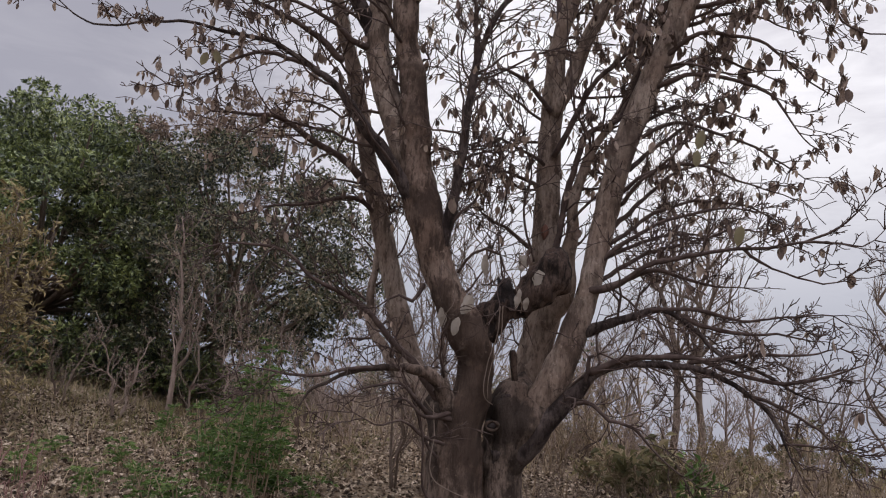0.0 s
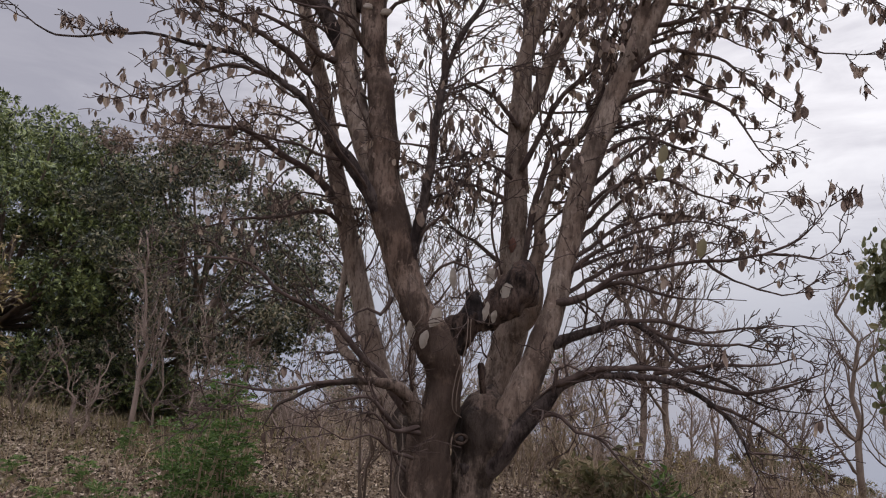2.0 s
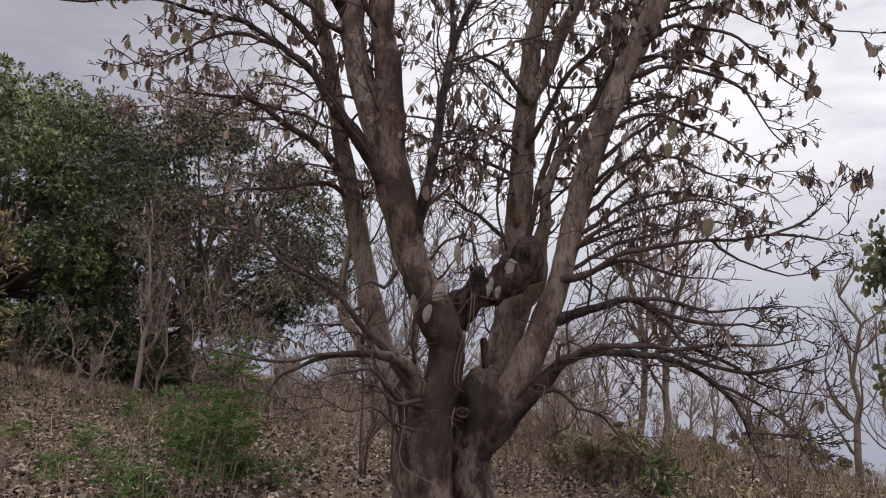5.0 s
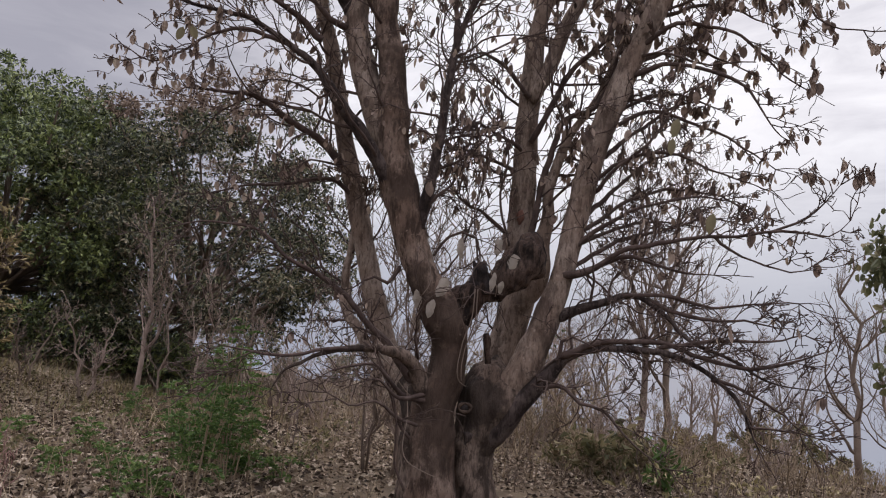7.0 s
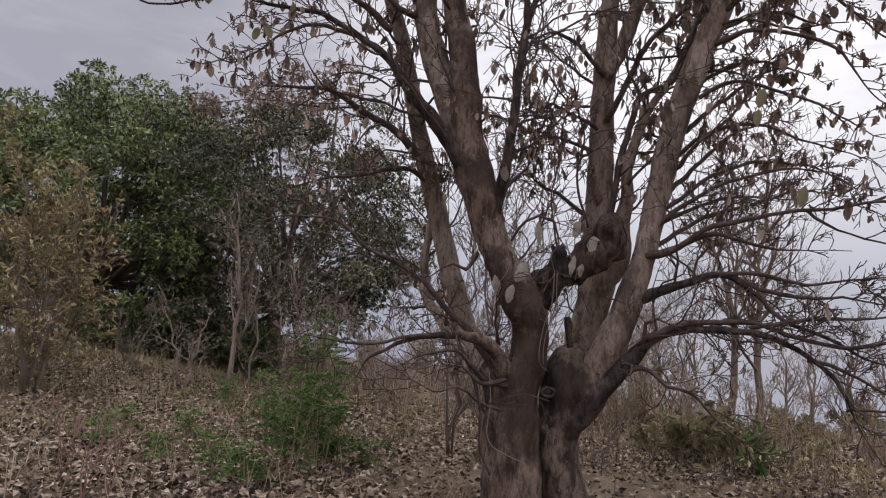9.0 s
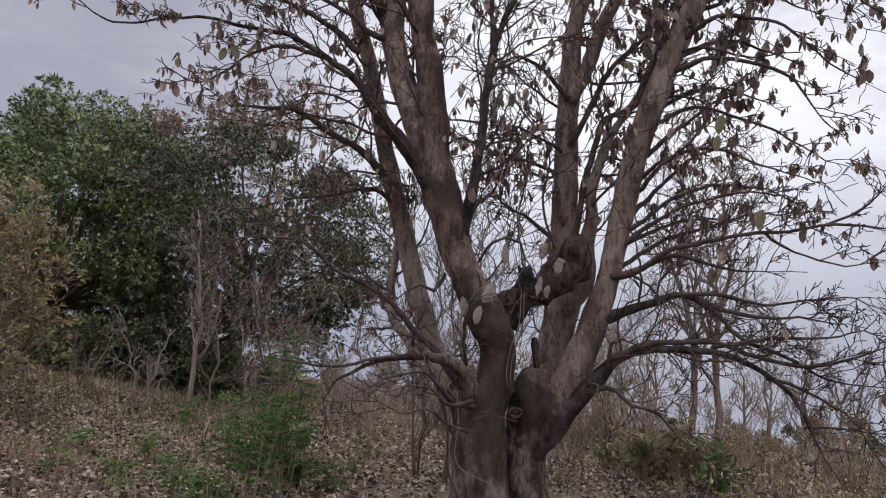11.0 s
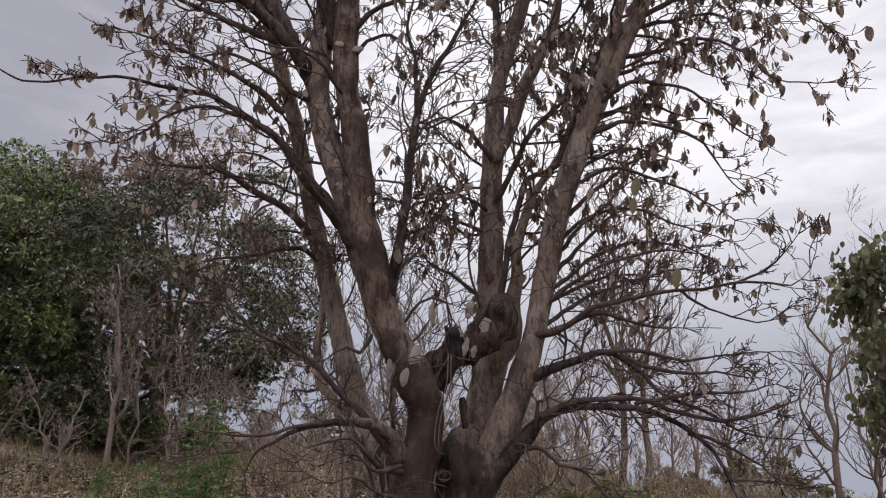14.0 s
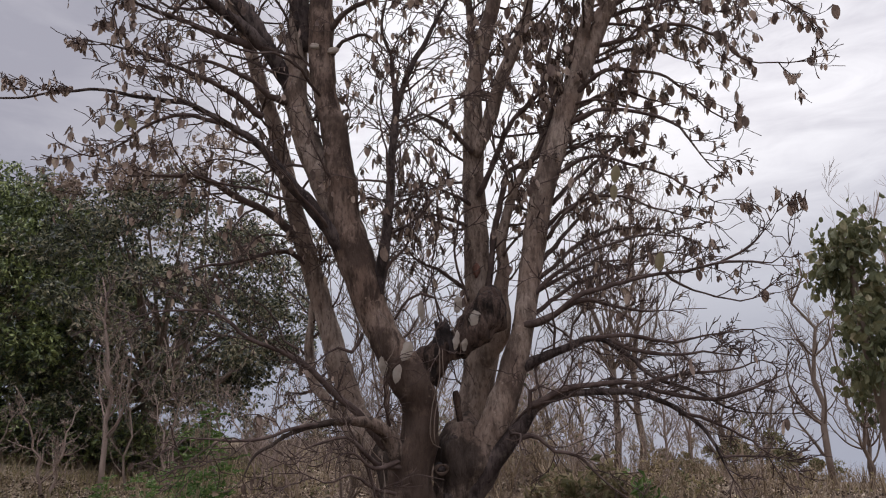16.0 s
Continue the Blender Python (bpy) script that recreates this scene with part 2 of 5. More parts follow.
DULL_LEAF = material("dusty_olive_brown_leaf", [(0.12, (0.022, 0.027, 0.012)), (0.38, (0.100, 0.108, 0.050)), (0.56, (0.215, 0.205, 0.105)), (0.75, (0.340, 0.285, 0.175)), (0.95, (0.43, 0.34, 0.24))], 0.6, 4.0, rough=0.42, bump=0.0, island=0.9, thin=0.14, shine=0.5)
RUST_LEAF = material("withered_reddish_brown_leaf", [(0.12, (0.060, 0.042, 0.031)), (0.45, (0.175, 0.124, 0.090)), (0.75, (0.290, 0.215, 0.158)), (0.95, (0.37, 0.285, 0.21))], 0.8, 4.0, rough=0.6, bump=0.0, island=0.8, thin=0.2)
TAN_LEAF = material("tan_withered_leaf", [(0.10, (0.175, 0.135, 0.062)), (0.50, (0.329, 0.262, 0.125)), (0.90, (0.490, 0.407, 0.219))], 3.0, 4.0, rough=0.8, bump=0.0, island=0.7, thin=0.2)
FRESH_LEAF = material("fresh_green_leaflet", [(0.10, (0.042, 0.078, 0.018)), (0.50, (0.090, 0.150, 0.036)), (0.90, (0.175, 0.235, 0.068))], 6.0, 4.0, rough=0.5, bump=0.0, island=0.7, thin=0.3)
BROAD_LEAF = material("broad_olive_leaf", [(0.10, (0.058, 0.064, 0.030)), (0.45, (0.112, 0.118, 0.056)), (0.70, (0.165, 0.160, 0.078)), (0.95, (0.25, 0.20, 0.11))], 1.2, 4.0, rough=0.5, bump=0.1, island=0.6, thin=0.25)
WEED_LEAF = material("faded_olive_weed", [(0.10, (0.090, 0.086, 0.040)), (0.40, (0.165, 0.150, 0.070)), (0.65, (0.240, 0.200, 0.105)), (0.92, (0.32, 0.245, 0.15))], 0.9, 4.0, rough=0.7, bump=0.0, island=0.8, thin=0.35)
SCRUB = material("dry_scrub_stalk", [(0.10, (0.125, 0.090, 0.056)), (0.50, (0.250, 0.186, 0.118)), (0.90, (0.390, 0.303, 0.195))], 3.0, 4.0, rough=0.9, bump=0.0, island=0.8)
GREY_TWIG = material("ash_grey_twig", [(0.10, (0.138, 0.100, 0.077)), (0.50, (0.254, 0.190, 0.149)), (0.90, (0.371, 0.290, 0.230))], 4.0, 4.0, rough=0.9, bump=0.2, island=0.4)
BROWN_TWIG = material("far_brown_twig", [(0.10, (0.105, 0.075, 0.056)), (0.50, (0.172, 0.128, 0.097)), (0.90, (0.255, 0.197, 0.150))], 4.0, 4.0, rough=0.9, bump=0.2, island=0.4)
STRAW = material("straw_grass", [(0.10, (0.136, 0.113, 0.050)), (0.50, (0.261, 0.216, 0.099)), (0.90, (0.396, 0.335, 0.184))], 3.0, 4.0, rough=0.9, bump=0.0, island=0.8, thin=0.2)
SOIL = material("dry_brown_soil", [(0.28, (0.050, 0.034, 0.019)), (0.48, (0.112, 0.076, 0.044)), (0.70, (0.195, 0.143, 0.085))], 3.0, 9.0, (1, 1, 1), 0.95, 1.0, 9.0, (0.235, 0.190, 0.125), 0.22, (0.54, 0.66))
RED_STALK = material("reddish_dry_stalk", [(0.2, (0.16, 0.085, 0.070)), (0.8, (0.29, 0.175, 0.145))], 5.0, 4.0, rough=0.85, bump=0.0)


# ---- geometry helpers ----
class Mesh:
    """Gathers points and faces, then makes one mesh object."""

    def __init__(self):
        self.points, self.faces, self.count = [], [], 0

    def add(self, points, faces):
        n = self.count
        self.points.extend(points)
        self.faces.extend([tuple(i + n for i in f) for f in faces])
        self.count += len(points)

    def make(self, name, mat, parent=None, label="", smooth=True):
        me = bpy.data.meshes.new(name)
        me.from_pydata(self.points, [], self.faces)
        me.materials.append(mat)
        if smooth:
            me.polygons.foreach_set("use_smooth", [True] * len(me.polygons))
        me.update()
        ob = new(name, me)
        if parent is not None:
            ob.parent = parent
        if label:
            tagged(ob, label)
        return ob


def thing(name, label, category, group="", kind="", place=(0, 0, 0)):
    ob = new(name)
    ob.location = place
    ob.empty_display_size = 0.2
    return tagged(ob, label, category, group, kind)


def spline(points, step):
    """A smooth line through points (x, y, z, radius): lists of places and radii, about step apart."""
    p = np.array(points, float)
    p = np.vstack([2 * p[0] - p[1], p, 2 * p[-1] - p[-2]])
    out = []
    for i in range(1, len(p) - 2):
        a, b, c, d = p[i - 1 : i + 3]
        n = max(1, int(np.linalg.norm(c[:3] - b[:3]) / step))
        for k in range(n):
            u = k / n
            out.append(0.5 * (2 * b + (c - a) * u + (2 * a - 5 * b + 4 * c - d) * u * u + (3 * b - a - 3 * c + d) * u ** 3))
    out.append(p[-2])
    out = np.array(out)
    return out[:, :3], np.maximum(out[:, 3], 0.002)


def tube(mesh, places, radii, sides=10, rough=0.0, grain=3.0, seed=0.0, blunt=False):
    """A round limb along places; rough: how far knots and ridges stand out, as a share of the radius."""
    places = np.asarray(places, float)
    n = len(places)
    way = np.gradient(places, axis=0)
    way /= np.linalg.norm(way, axis=1)[:, None] + 1e-9
    ref = np.array((0.31, 0.95, 0.05)) if abs(way[0][1]) < 0.8 else np.array((1.0, 0.1, 0.0))
    points = []
    for i in range(n):
        u = ref - way[i] * (ref @ way[i])
        u /= np.linalg.norm(u) + 1e-9
        ref = u
        v = np.cross(way[i], u)
        for k in range(sides):
            a = 2 * math.pi * k / sides
            o = math.cos(a) * u + math.sin(a) * v
            r = radii[i]
            if rough:
                s = places[i] + o * r
                r *= 1 + rough * (noise.noise(Vector((s[0] * grain + seed, s[1] * grain, s[2] * grain * 0.6))) + 0.55 * noise.noise(Vector((s[0] * grain * 3.1, s[1] * grain * 3.1 + seed, s[2] * grain * 1.5))))
            points.append(tuple(places[i] + o * r))
    faces = [(i * sides + k, i * sides + (k + 1) % sides, (i + 1) * sides + (k + 1) % sides, (i + 1) * sides + k) for i in range(n - 1) for k in range(sides)]
    points.append(tuple(places[-1] + way[-1] * radii[-1] * (0.15 if blunt else 0.8)))
    if sides > 5:
        points.append(tuple(places[0]))
    faces += [((n - 1) * sides + k, (n - 1) * sides + (k + 1) % sides, n * sides) for k in range(sides)]
    if sides > 5:
        faces += [((k + 1) % sides, k, n * sides + 1) for k in range(sides)]
    mesh.add(points, faces)


def leaf_shape(length, width, curl, fold, rows=4):
    """A leaf hanging along -z from its stalk: pointed oval, folded along the rib and curled."""
    points, faces = [(0, 0, 0.0)], []
    for i in range(1, rows + 1):
        u = i / (rows + 1)
        w = width * 0.5 * math.sin(math.pi * u ** 0.85) ** 0.6
        y = curl * length * u * u
        z = -length * (u - 0.12 * abs(curl) * u * u)
        points += [(-w * math.cos(fold), y + w * math.sin(fold), z), (0, y, z), (w * math.cos(fold * 0.8), y + w * math.sin(fold * 0.8), z)]
    y = curl * length
    points.append((0, y * 1.15, -length * (1 - 0.12 * abs(curl))))
    faces += [(0, 1, 2), (0, 2, 3)]
    for i in range(rows - 1):
        a, b = 1 + 3 * i, 4 + 3 * i
        faces += [(a, b, b + 1, a + 1), (a + 1, b + 1, b + 2, a + 2)]
    a, t = 1 + 3 * (rows - 1), 1 + 3 * rows
    faces += [(a, t, a + 1), (a + 1, t, a + 2)]
    return points, faces


def blades(name, mat, parent, centres, dirs, lengths, widths, rng, fold=0.35, label="", oval=False):
    """Many small leaves as one mesh: each a folded, pointed pair of triangles pairs along its direction."""
    n = len(centres)
    centres, dirs = np.asarray(centres, float), np.asarray(dirs, float)
    dirs = dirs / (np.linalg.norm(dirs, axis=1)[:, None] + 1e-9)
    side = np.cross(dirs, rng.normal(size=(n, 3)))
    side /= np.linalg.norm(side, axis=1)[:, None] + 1e-9
    up = np.cross(side, dirs)
    L_, W_ = np.asarray(lengths)[:, None], np.asarray(widths)[:, None]
    base = centres
    midp = centres + dirs * L_ * 0.5
    tip = centres + dirs * L_ - up * L_ * 0.15
    left = midp + side * W_ * 0.5 + up * W_ * fold
    right = midp - side * W_ * 0.5 + up * W_ * fold
    if oval:
        near, far = centres + dirs * L_ * 0.22, centres + dirs * L_ * 0.72 - up * L_ * 0.06
        ring = [base, near + side * W_ * 0.44 + up * W_ * fold * 0.8, far + side * W_ * 0.46 + up * W_ * fold * 0.7, tip, far - side * W_ * 0.46 + up * W_ * fold * 0.7, near - side * W_ * 0.44 + up * W_ * fold * 0.8]
    else:
        ring = [base, left, tip, right]
    q = len(ring)
    v = np.stack(ring + [midp], 1).reshape(-1, 3)
    k = np.arange(n)[:, None] * (q + 1)
    tri = np.concatenate([k + [[i, (i + 1) % q, q]] for i in range(q)], 1).reshape(-1, 3)
    me = bpy.data.meshes.new(name)
    me.from_pydata(v.tolist(), [], tri.tolist())
    me.materials.append(mat)
    me.update()
    ob = new(name, me)
    if parent is not None:
        ob.parent = parent
    if label:
        tagged(ob, label)
    return ob


def grow(mesh, rng, start, way, length, radius, level, ends, bend=0.35, lift=0.0, sides=4, kids=(4, 3), spread=0.75, shrink=0.5, levels=3, step=0.07, thin=0.0037):
    """A crooked twig with side twigs; ends gathers the places and directions where leaves may hang."""
    n = min(max(3, int(length / step)), (10, 6, 4, 3)[level])
    seg = length / n
    places, radii = [np.array(start, float)], [radius]
    d = np.array(way, float)
    d /= np.linalg.norm(d) + 1e-9
    ds = [d]
    hook = rng.normal(size=3) * bend * (0.22 if level == 0 else 0.5)
    for i in range(n):
        d = d + rng.normal(size=3) * bend * (0.5 if level < 2 else 0.8) + hook * (i / n) + np.array((0, 0, lift)) * 0.3
        d /= np.linalg.norm(d)
        places.append(places[-1] + d * seg)
        radii.append(radius * (1 - 0.72 * (i + 1) / n))
        ds.append(d)
    tube(mesh, places, np.maximum(radii, thin), sides if level == 0 else 3)
    if level >= levels - 1:
        for i in range(1, n + 1):
            ends.append((places[i], ds[i]))
        return
    count = kids[min(level, len(kids) - 1)]
    for c in range(count):
        u = rng.uniform(0.2, 1.0)
        i = min(n, max(1, int(u * n)))
        side = rng.normal(size=3)
        side -= ds[i] * (side @ ds[i])
        side /= np.linalg.norm(side) + 1e-9
        nd = ds[i] * (1 - spread * 0.55) + side * spread * 0.8
        grow(mesh, rng, places[i], nd, length * shrink * rng.uniform(0.6, 1.25), max(radii[i] * 0.65, thin), level + 1, ends, bend, lift, sides, kids, spread, shrink, levels, step, thin)
    ends.append((places[-1], ds[-1]))


# ---- ground ----
def smooth(a, b, x):
    u = min(1.0, max(0.0, (x - a) / (b - a)))
    return u * u * (3 - 2 * u)


def ground_height(x, y):
    """A hilltop: level near the tree, a bank to one side, falling away beyond."""
    r = math.hypot(x, y)
    az = math.degrees(math.atan2(x, y)) if y > 0 or x else 0.0
    h = 0.12 * smooth(2.5, 6, y) + 0.78 * smooth(3.6, 9.6, -x) * smooth(5, 13.5, y) - 0.40 * smooth(3, 12, x)
    edge = 28 - 17 * smooth(-2, 18, az) if y > -5 else 15 + 15 * smooth(-4, -20, -abs(x))
    over = max(0.0, r - edge)
    h -= min(0.006 * over * over, 0.16 * over)
    if -4.5 < x < 1.0:  # low terrace edges of an old field
        side = smooth(-4.5, -3.5, x) * smooth(-1.0, 0.0, -x)
        h += side * (0.10 * smooth(12.3, 12.5, y + 0.2 * x) + 0.12 * smooth(14.6, 14.8, y - 0.1 * x))
    near = 1.0 - smooth(20, 60, r)
    h += near * (0.10 * noise.noise(Vector((x * 0.35, y * 0.35, 1.7))) + 0.05 * noise.noise(Vector((x * 1.1, y * 1.1, 5.1))) + 0.02 * noise.noise(Vector((x * 4.0, y * 4.0, 9.3))))
    return h


def build_ground():
    g = Mesh()
    n = 230
    line = [math.sinh(7.4 * (i / (n - 1) - 0.5)) for i in range(n)]
    k = 420 / line[-1]
    xs = [v * k for v in line]
    ys = [v * k + 8 for v in line]
    pts = [(x, y, ground_height(x, y)) for y in ys for x in xs]
    g.add(pts, [(j * n + i, j * n + i + 1, (j + 1) * n + i + 1, (j + 1) * n + i) for j in range(n - 1) for i in range(n - 1)])
    ob = g.make("ground", SOIL)
    tagged(ob, "dry brown hilltop soil with paler bare patches", "ground", kind="structure")


build_ground()

# ---- the great many-stemmed tree ----
rng = np.random.default_rng(11)
tree = thing("bare_tree", "large many-stemmed tree with grey-brown bark and withered leaves", "tree", place=(0.45, 6.1, 0.1))
tree_parts, twig_ends = [], []
BASE = np.array((0.45, 6.1, 0.1))


def keep(ob, parent=None):
    """Hang a part, built in world places, under the tree (or one of its parts)."""
    ob.parent = parent or tree
    if parent is None:
        ob.matrix_parent_inverse = Matrix.Translation(-Vector(BASE))
    return ob


def limb(kind, level, points):
    """One stem or limb through points (x, y, z, radius), with the twigs that grow from it."""
    thick = max(p[3] for p in points)
    places, radii = spline(points, 0.035 if thick > 0.1 else (0.05 if thick > 0.05 else 0.07))
    if level >= 2:
        wob = 0.028 if level == 2 else 0.042
        for i in range(1, len(places)):
            s = Vector(places[i] * 2.6)
            places[i] = places[i] + np.array((noise.noise(s), noise.noise(s + Vector((7, 1, 3))), noise.noise(s + Vector((2, 9, 5))))) * wob + np.array((noise.noise(s * 3.1), noise.noise(s * 3.1 + Vector((4, 4, 1))), noise.noise(s * 3.1 + Vector((8, 2, 6))))) * wob * 0.35
    if kind in ("trunk", "stump"):  # root flare
        for i in range(len(places)):
            radii[i] *= 1 + 0.04 * math.exp(-max(0.0, places[i][2] - 0.05) / 0.22)
    m = Mesh()
    tube(m, places, radii, 34 if thick > 0.1 else (14 if thick > 0.04 else 7), 0.17 if kind == "trunk" else (0.22 if kind in ("stump", "old_limb") else (0.13 if thick > 0.1 else 0.2)), 6.0 if thick > 0.1 else 11.0, len(tree_parts) * 3.3, blunt=kind == "snag")
    mat = {"trunk": BARK, "stump": STUMP_BARK, "stem": PALE_BARK, "snag": BURL_BARK, "old_limb": STUMP_BARK}.get(kind, DARK_BARK if thick > 0.05 else TWIG)
    ob = keep(m.make(kind, mat))
    tree_parts.append(ob)
    if level == 0:
        return ob
    t = Mesh()
    ends = []
    run = 0.0
    due = rng.uniform(0.1, 0.4)
    lean = 1.0 if places[-1][0] > 0.6 else -1.0
    for i in range(1, len(places)):
        step = np.linalg.norm(places[i] - places[i - 1])
        run += step
        z, r = places[i][2], radii[i]
        if run < due or (level == 1 and z < 3.2) or (level == 2 and r > 0.075):
            continue
        gap = ((0.27 if z < 4.6 else 0.17) if r > 0.05 else (0.07 if r > 0.02 else 0.058)) * (0.9 if places[i][0] < -0.5 and z < 4.2 else 1.0) * (1.08 if places[i][0] > 1.05 and z > 2.4 else 1.0) * ((0.6 if places[i][0] > 0.3 else 0.75) if z > 5.4 else 1.0) * (1.25 if z < 3.4 and places[i][0] > 0.9 else 1.0) * (1.4 if 0.3 < places[i][0] < 1.0 and 3.4 < z < 5.2 else 1.0) * (1.1 if -1.3 < places[i][0] < 0.2 and z < 4.6 else 1.0)
        due = run + gap * rng.uniform(0.5, 1.5)
        if 0.25 < places[i][0] < 0.85 and z < 2.15:
            continue
        d = places[i] - places[i - 1]
        d /= np.linalg.norm(d) + 1e-9
        side = rng.normal(size=3) * np.array((1, 0.9, 0.8)) + np.array((0.45 * lean, 0, 0.1))
        side -= d * (side @ d)
        side /= np.linalg.norm(side) + 1e-9
        low = z < 2.1 and places[i][0] < 1.0
        if z > 7.5:
            continue
        if low and rng.random() < 0.66:
            continue
        tip = max(smooth(1.3, 2.1, -places[i][0]) * (z < 5.6), smooth(1.45, 2.5, places[i][0] - 2.0 * max(0.0, z - 4.6)) * (1.0 if z > 3.4 else 0.55))
        if rng.random() < 0.45 * tip:
            continue
        length = rng.uniform(0.40, 1.15) * (1.45 if r > 0.03 else 0.85) * (0.75 if low else 1.0) * (1.0 - 0.55 * tip) * (0.72 if z < 3.4 and places[i][0] > 0.9 else 1.0) * (1.25 if z > 4.9 and places[i][0] > 1.2 else 1.0)
        rad = float(np.clip(r * 0.34, 0.0055, 0.016))
        grow(t, rng, places[i], d * (0.45 if r > 0.05 else 0.72) + side * 0.65, length, rad, 0, ends, 0.5, 0.02 if low else 0.12, 5, (5, 2), 0.62, 0.42, 3)
    if r < 0.012:
        for _ in range(2):
            grow(t, rng, places[-1], d + rng.normal(size=3) * 0.4, rng.uniform(0.15, 0.35), 0.005, 1, ends, 0.45, 0.05, 4, (4, 2), 0.75, 0.5, 3)
    if t.count:
        keep(tagged(t.make("twig_spray", TWIG), kind="stuff"), ob)
    twig_ends.extend(ends)
    return ob


limb("trunk", 1, [(0.27, 6.00, 0.10, 0.225), (0.25, 6.00, 0.55, 0.205), (0.25, 6.00, 0.93, 0.189), (0.31, 5.98, 1.19, 0.171), (0.35, 5.96, 1.38, 0.152), (0.35, 5.95, 1.57, 0.151), (0.32, 5.93, 1.72, 0.172), (0.21, 5.92, 1.89, 0.168), (0.11, 5.90, 2.06, 0.139), (0.02, 5.90, 2.26, 0.142), (-0.07, 5.90, 2.50, 0.145), (-0.14, 5.90, 2.74, 0.149), (-0.21, 5.90, 2.98, 0.154), (-0.26, 5.90, 3.28, 0.138), (-0.29, 5.90, 3.59, 0.124), (-0.34, 5.90, 4.01, 0.115), (-0.41, 5.90, 4.32, 0.111), (-0.44, 5.90, 4.66, 0.113), (-0.45, 5.90, 5.13, 0.115), (-0.44, 5.90, 5.63, 0.102), (-0.38, 5.90, 6.89, 0.081), (-0.29, 5.90, 8.76, 0.052), (-0.23, 5.90, 11.41, 0.022)])
limb("stem", 1, [(-0.21, 5.95, 2.99, 0.104), (-0.28, 5.98, 3.15, 0.117), (-0.40, 6.00, 3.46, 0.120), (-0.57, 6.05, 3.89, 0.117), (-0.69, 6.08, 4.36, 0.107), (-0.70, 6.10, 4.88, 0.101), (-0.68, 6.15, 5.54, 0.085), (-0.72, 6.20, 6.10, 0.082), (-0.82, 6.30, 7.62, 0.059), (-1.00, 6.40, 9.80, 0.024)])
limb("limb", 2, [(-0.56, 6.01, 4.86, 0.068), (-0.58, 6.00, 4.95, 0.076), (-0.70, 5.95, 5.41, 0.088), (-0.92, 5.90, 5.82, 0.083), (-1.09, 5.85, 6.24, 0.064), (-1.37, 5.80, 7.15, 0.043), (-1.72, 5.75, 8.42, 0.015)])
limb("limb", 2, [(-0.69, 6.13, 4.42, 0.063), (-0.73, 6.10, 4.49, 0.070), (-0.90, 6.00, 4.77, 0.075), (-1.06, 5.95, 5.07, 0.076), (-1.23, 5.90, 5.35, 0.065), (-1.37, 5.85, 5.66, 0.060), (-1.51, 5.80, 6.07, 0.047), (-1.77, 5.75, 6.82, 0.028), (-2.01, 5.70, 7.69, 0.012)])
limb("limb", 2, [(-0.87, 6.00, 4.77, 0.053), (-0.92, 5.97, 4.81, 0.059), (-1.20, 5.80, 5.03, 0.053), (-1.39, 5.70, 5.16, 0.052), (-1.64, 5.60, 5.34, 0.047), (-1.85, 5.50, 5.51, 0.039), (-2.17, 5.40, 5.76, 0.028), (-2.52, 5.30, 6.11, 0.013)])
limb("stump", 0, [(0.15, 6.02, 0.06, 0.150), (0.13, 6.02, 0.35, 0.132), (0.11, 6.02, 0.62, 0.118), (0.12, 6.05, 0.87, 0.114), (0.09, 6.15, 1.07, 0.115), (-0.01, 6.35, 1.24, 0.100)])
limb("stem", 1, [(0.09, 6.18, 1.07, 0.100), (-0.01, 6.35, 1.24, 0.116), (-0.12, 6.55, 1.39, 0.110), (-0.21, 6.65, 1.55, 0.106), (-0.31, 6.72, 1.83, 0.108), (-0.38, 6.75, 2.07, 0.103), (-0.46, 6.78, 2.34, 0.099), (-0.54, 6.80, 2.62, 0.100), (-0.61, 6.80, 2.90, 0.095), (-0.69, 6.80, 3.18, 0.090), (-0.77, 6.80, 3.46, 0.088), (-1.00, 6.75, 4.45, 0.076), (-1.12, 6.70, 4.81, 0.071), (-1.22, 6.65, 5.18, 0.066), (-1.42, 6.55, 5.73, 0.060), (-1.63, 6.50, 6.32, 0.052), (-1.88, 6.40, 7.11, 0.037), (-2.19, 6.30, 8.41, 0.013)])
limb("stem", 3, [(-0.17, 6.42, 1.29, 0.034), (-0.21, 6.45, 1.33, 0.038), (-0.40, 6.60, 1.52, 0.045), (-0.56, 6.75, 1.75, 0.049), (-0.63, 6.82, 2.00, 0.047), (-0.64, 6.85, 2.36, 0.036), (-0.61, 6.85, 2.68, 0.025), (-0.55, 6.85, 3.15, 0.011)])
limb("limb", 2, [(-0.21, 5.86, 2.82, 0.061), (-0.26, 5.85, 2.89, 0.068), (-0.46, 5.80, 3.18, 0.060), (-0.65, 5.72, 3.41, 0.056), (-0.77, 5.68, 3.55, 0.052), (-0.90, 5.65, 3.75, 0.038), (-1.06, 5.60, 3.86, 0.030), (-1.30, 5.55, 3.99, 0.024), (-1.58, 5.50, 4.10, 0.020), (-1.91, 5.45, 4.14, 0.016), (-2.22, 5.40, 4.17, 0.013), (-2.53, 5.35, 4.12, 0.010), (-2.96, 5.30, 4.08, 0.008), (-3.28, 5.25, 4.28, 0.004)])
limb("limb", 3, [(-1.11, 5.59, 3.91, 0.020), (-1.16, 5.58, 3.92, 0.022), (-1.53, 5.50, 3.98, 0.017), (-1.79, 5.45, 3.91, 0.012), (-1.95, 5.40, 3.72, 0.009), (-2.19, 5.35, 3.59, 0.007), (-2.32, 5.30, 3.63, 0.005)])
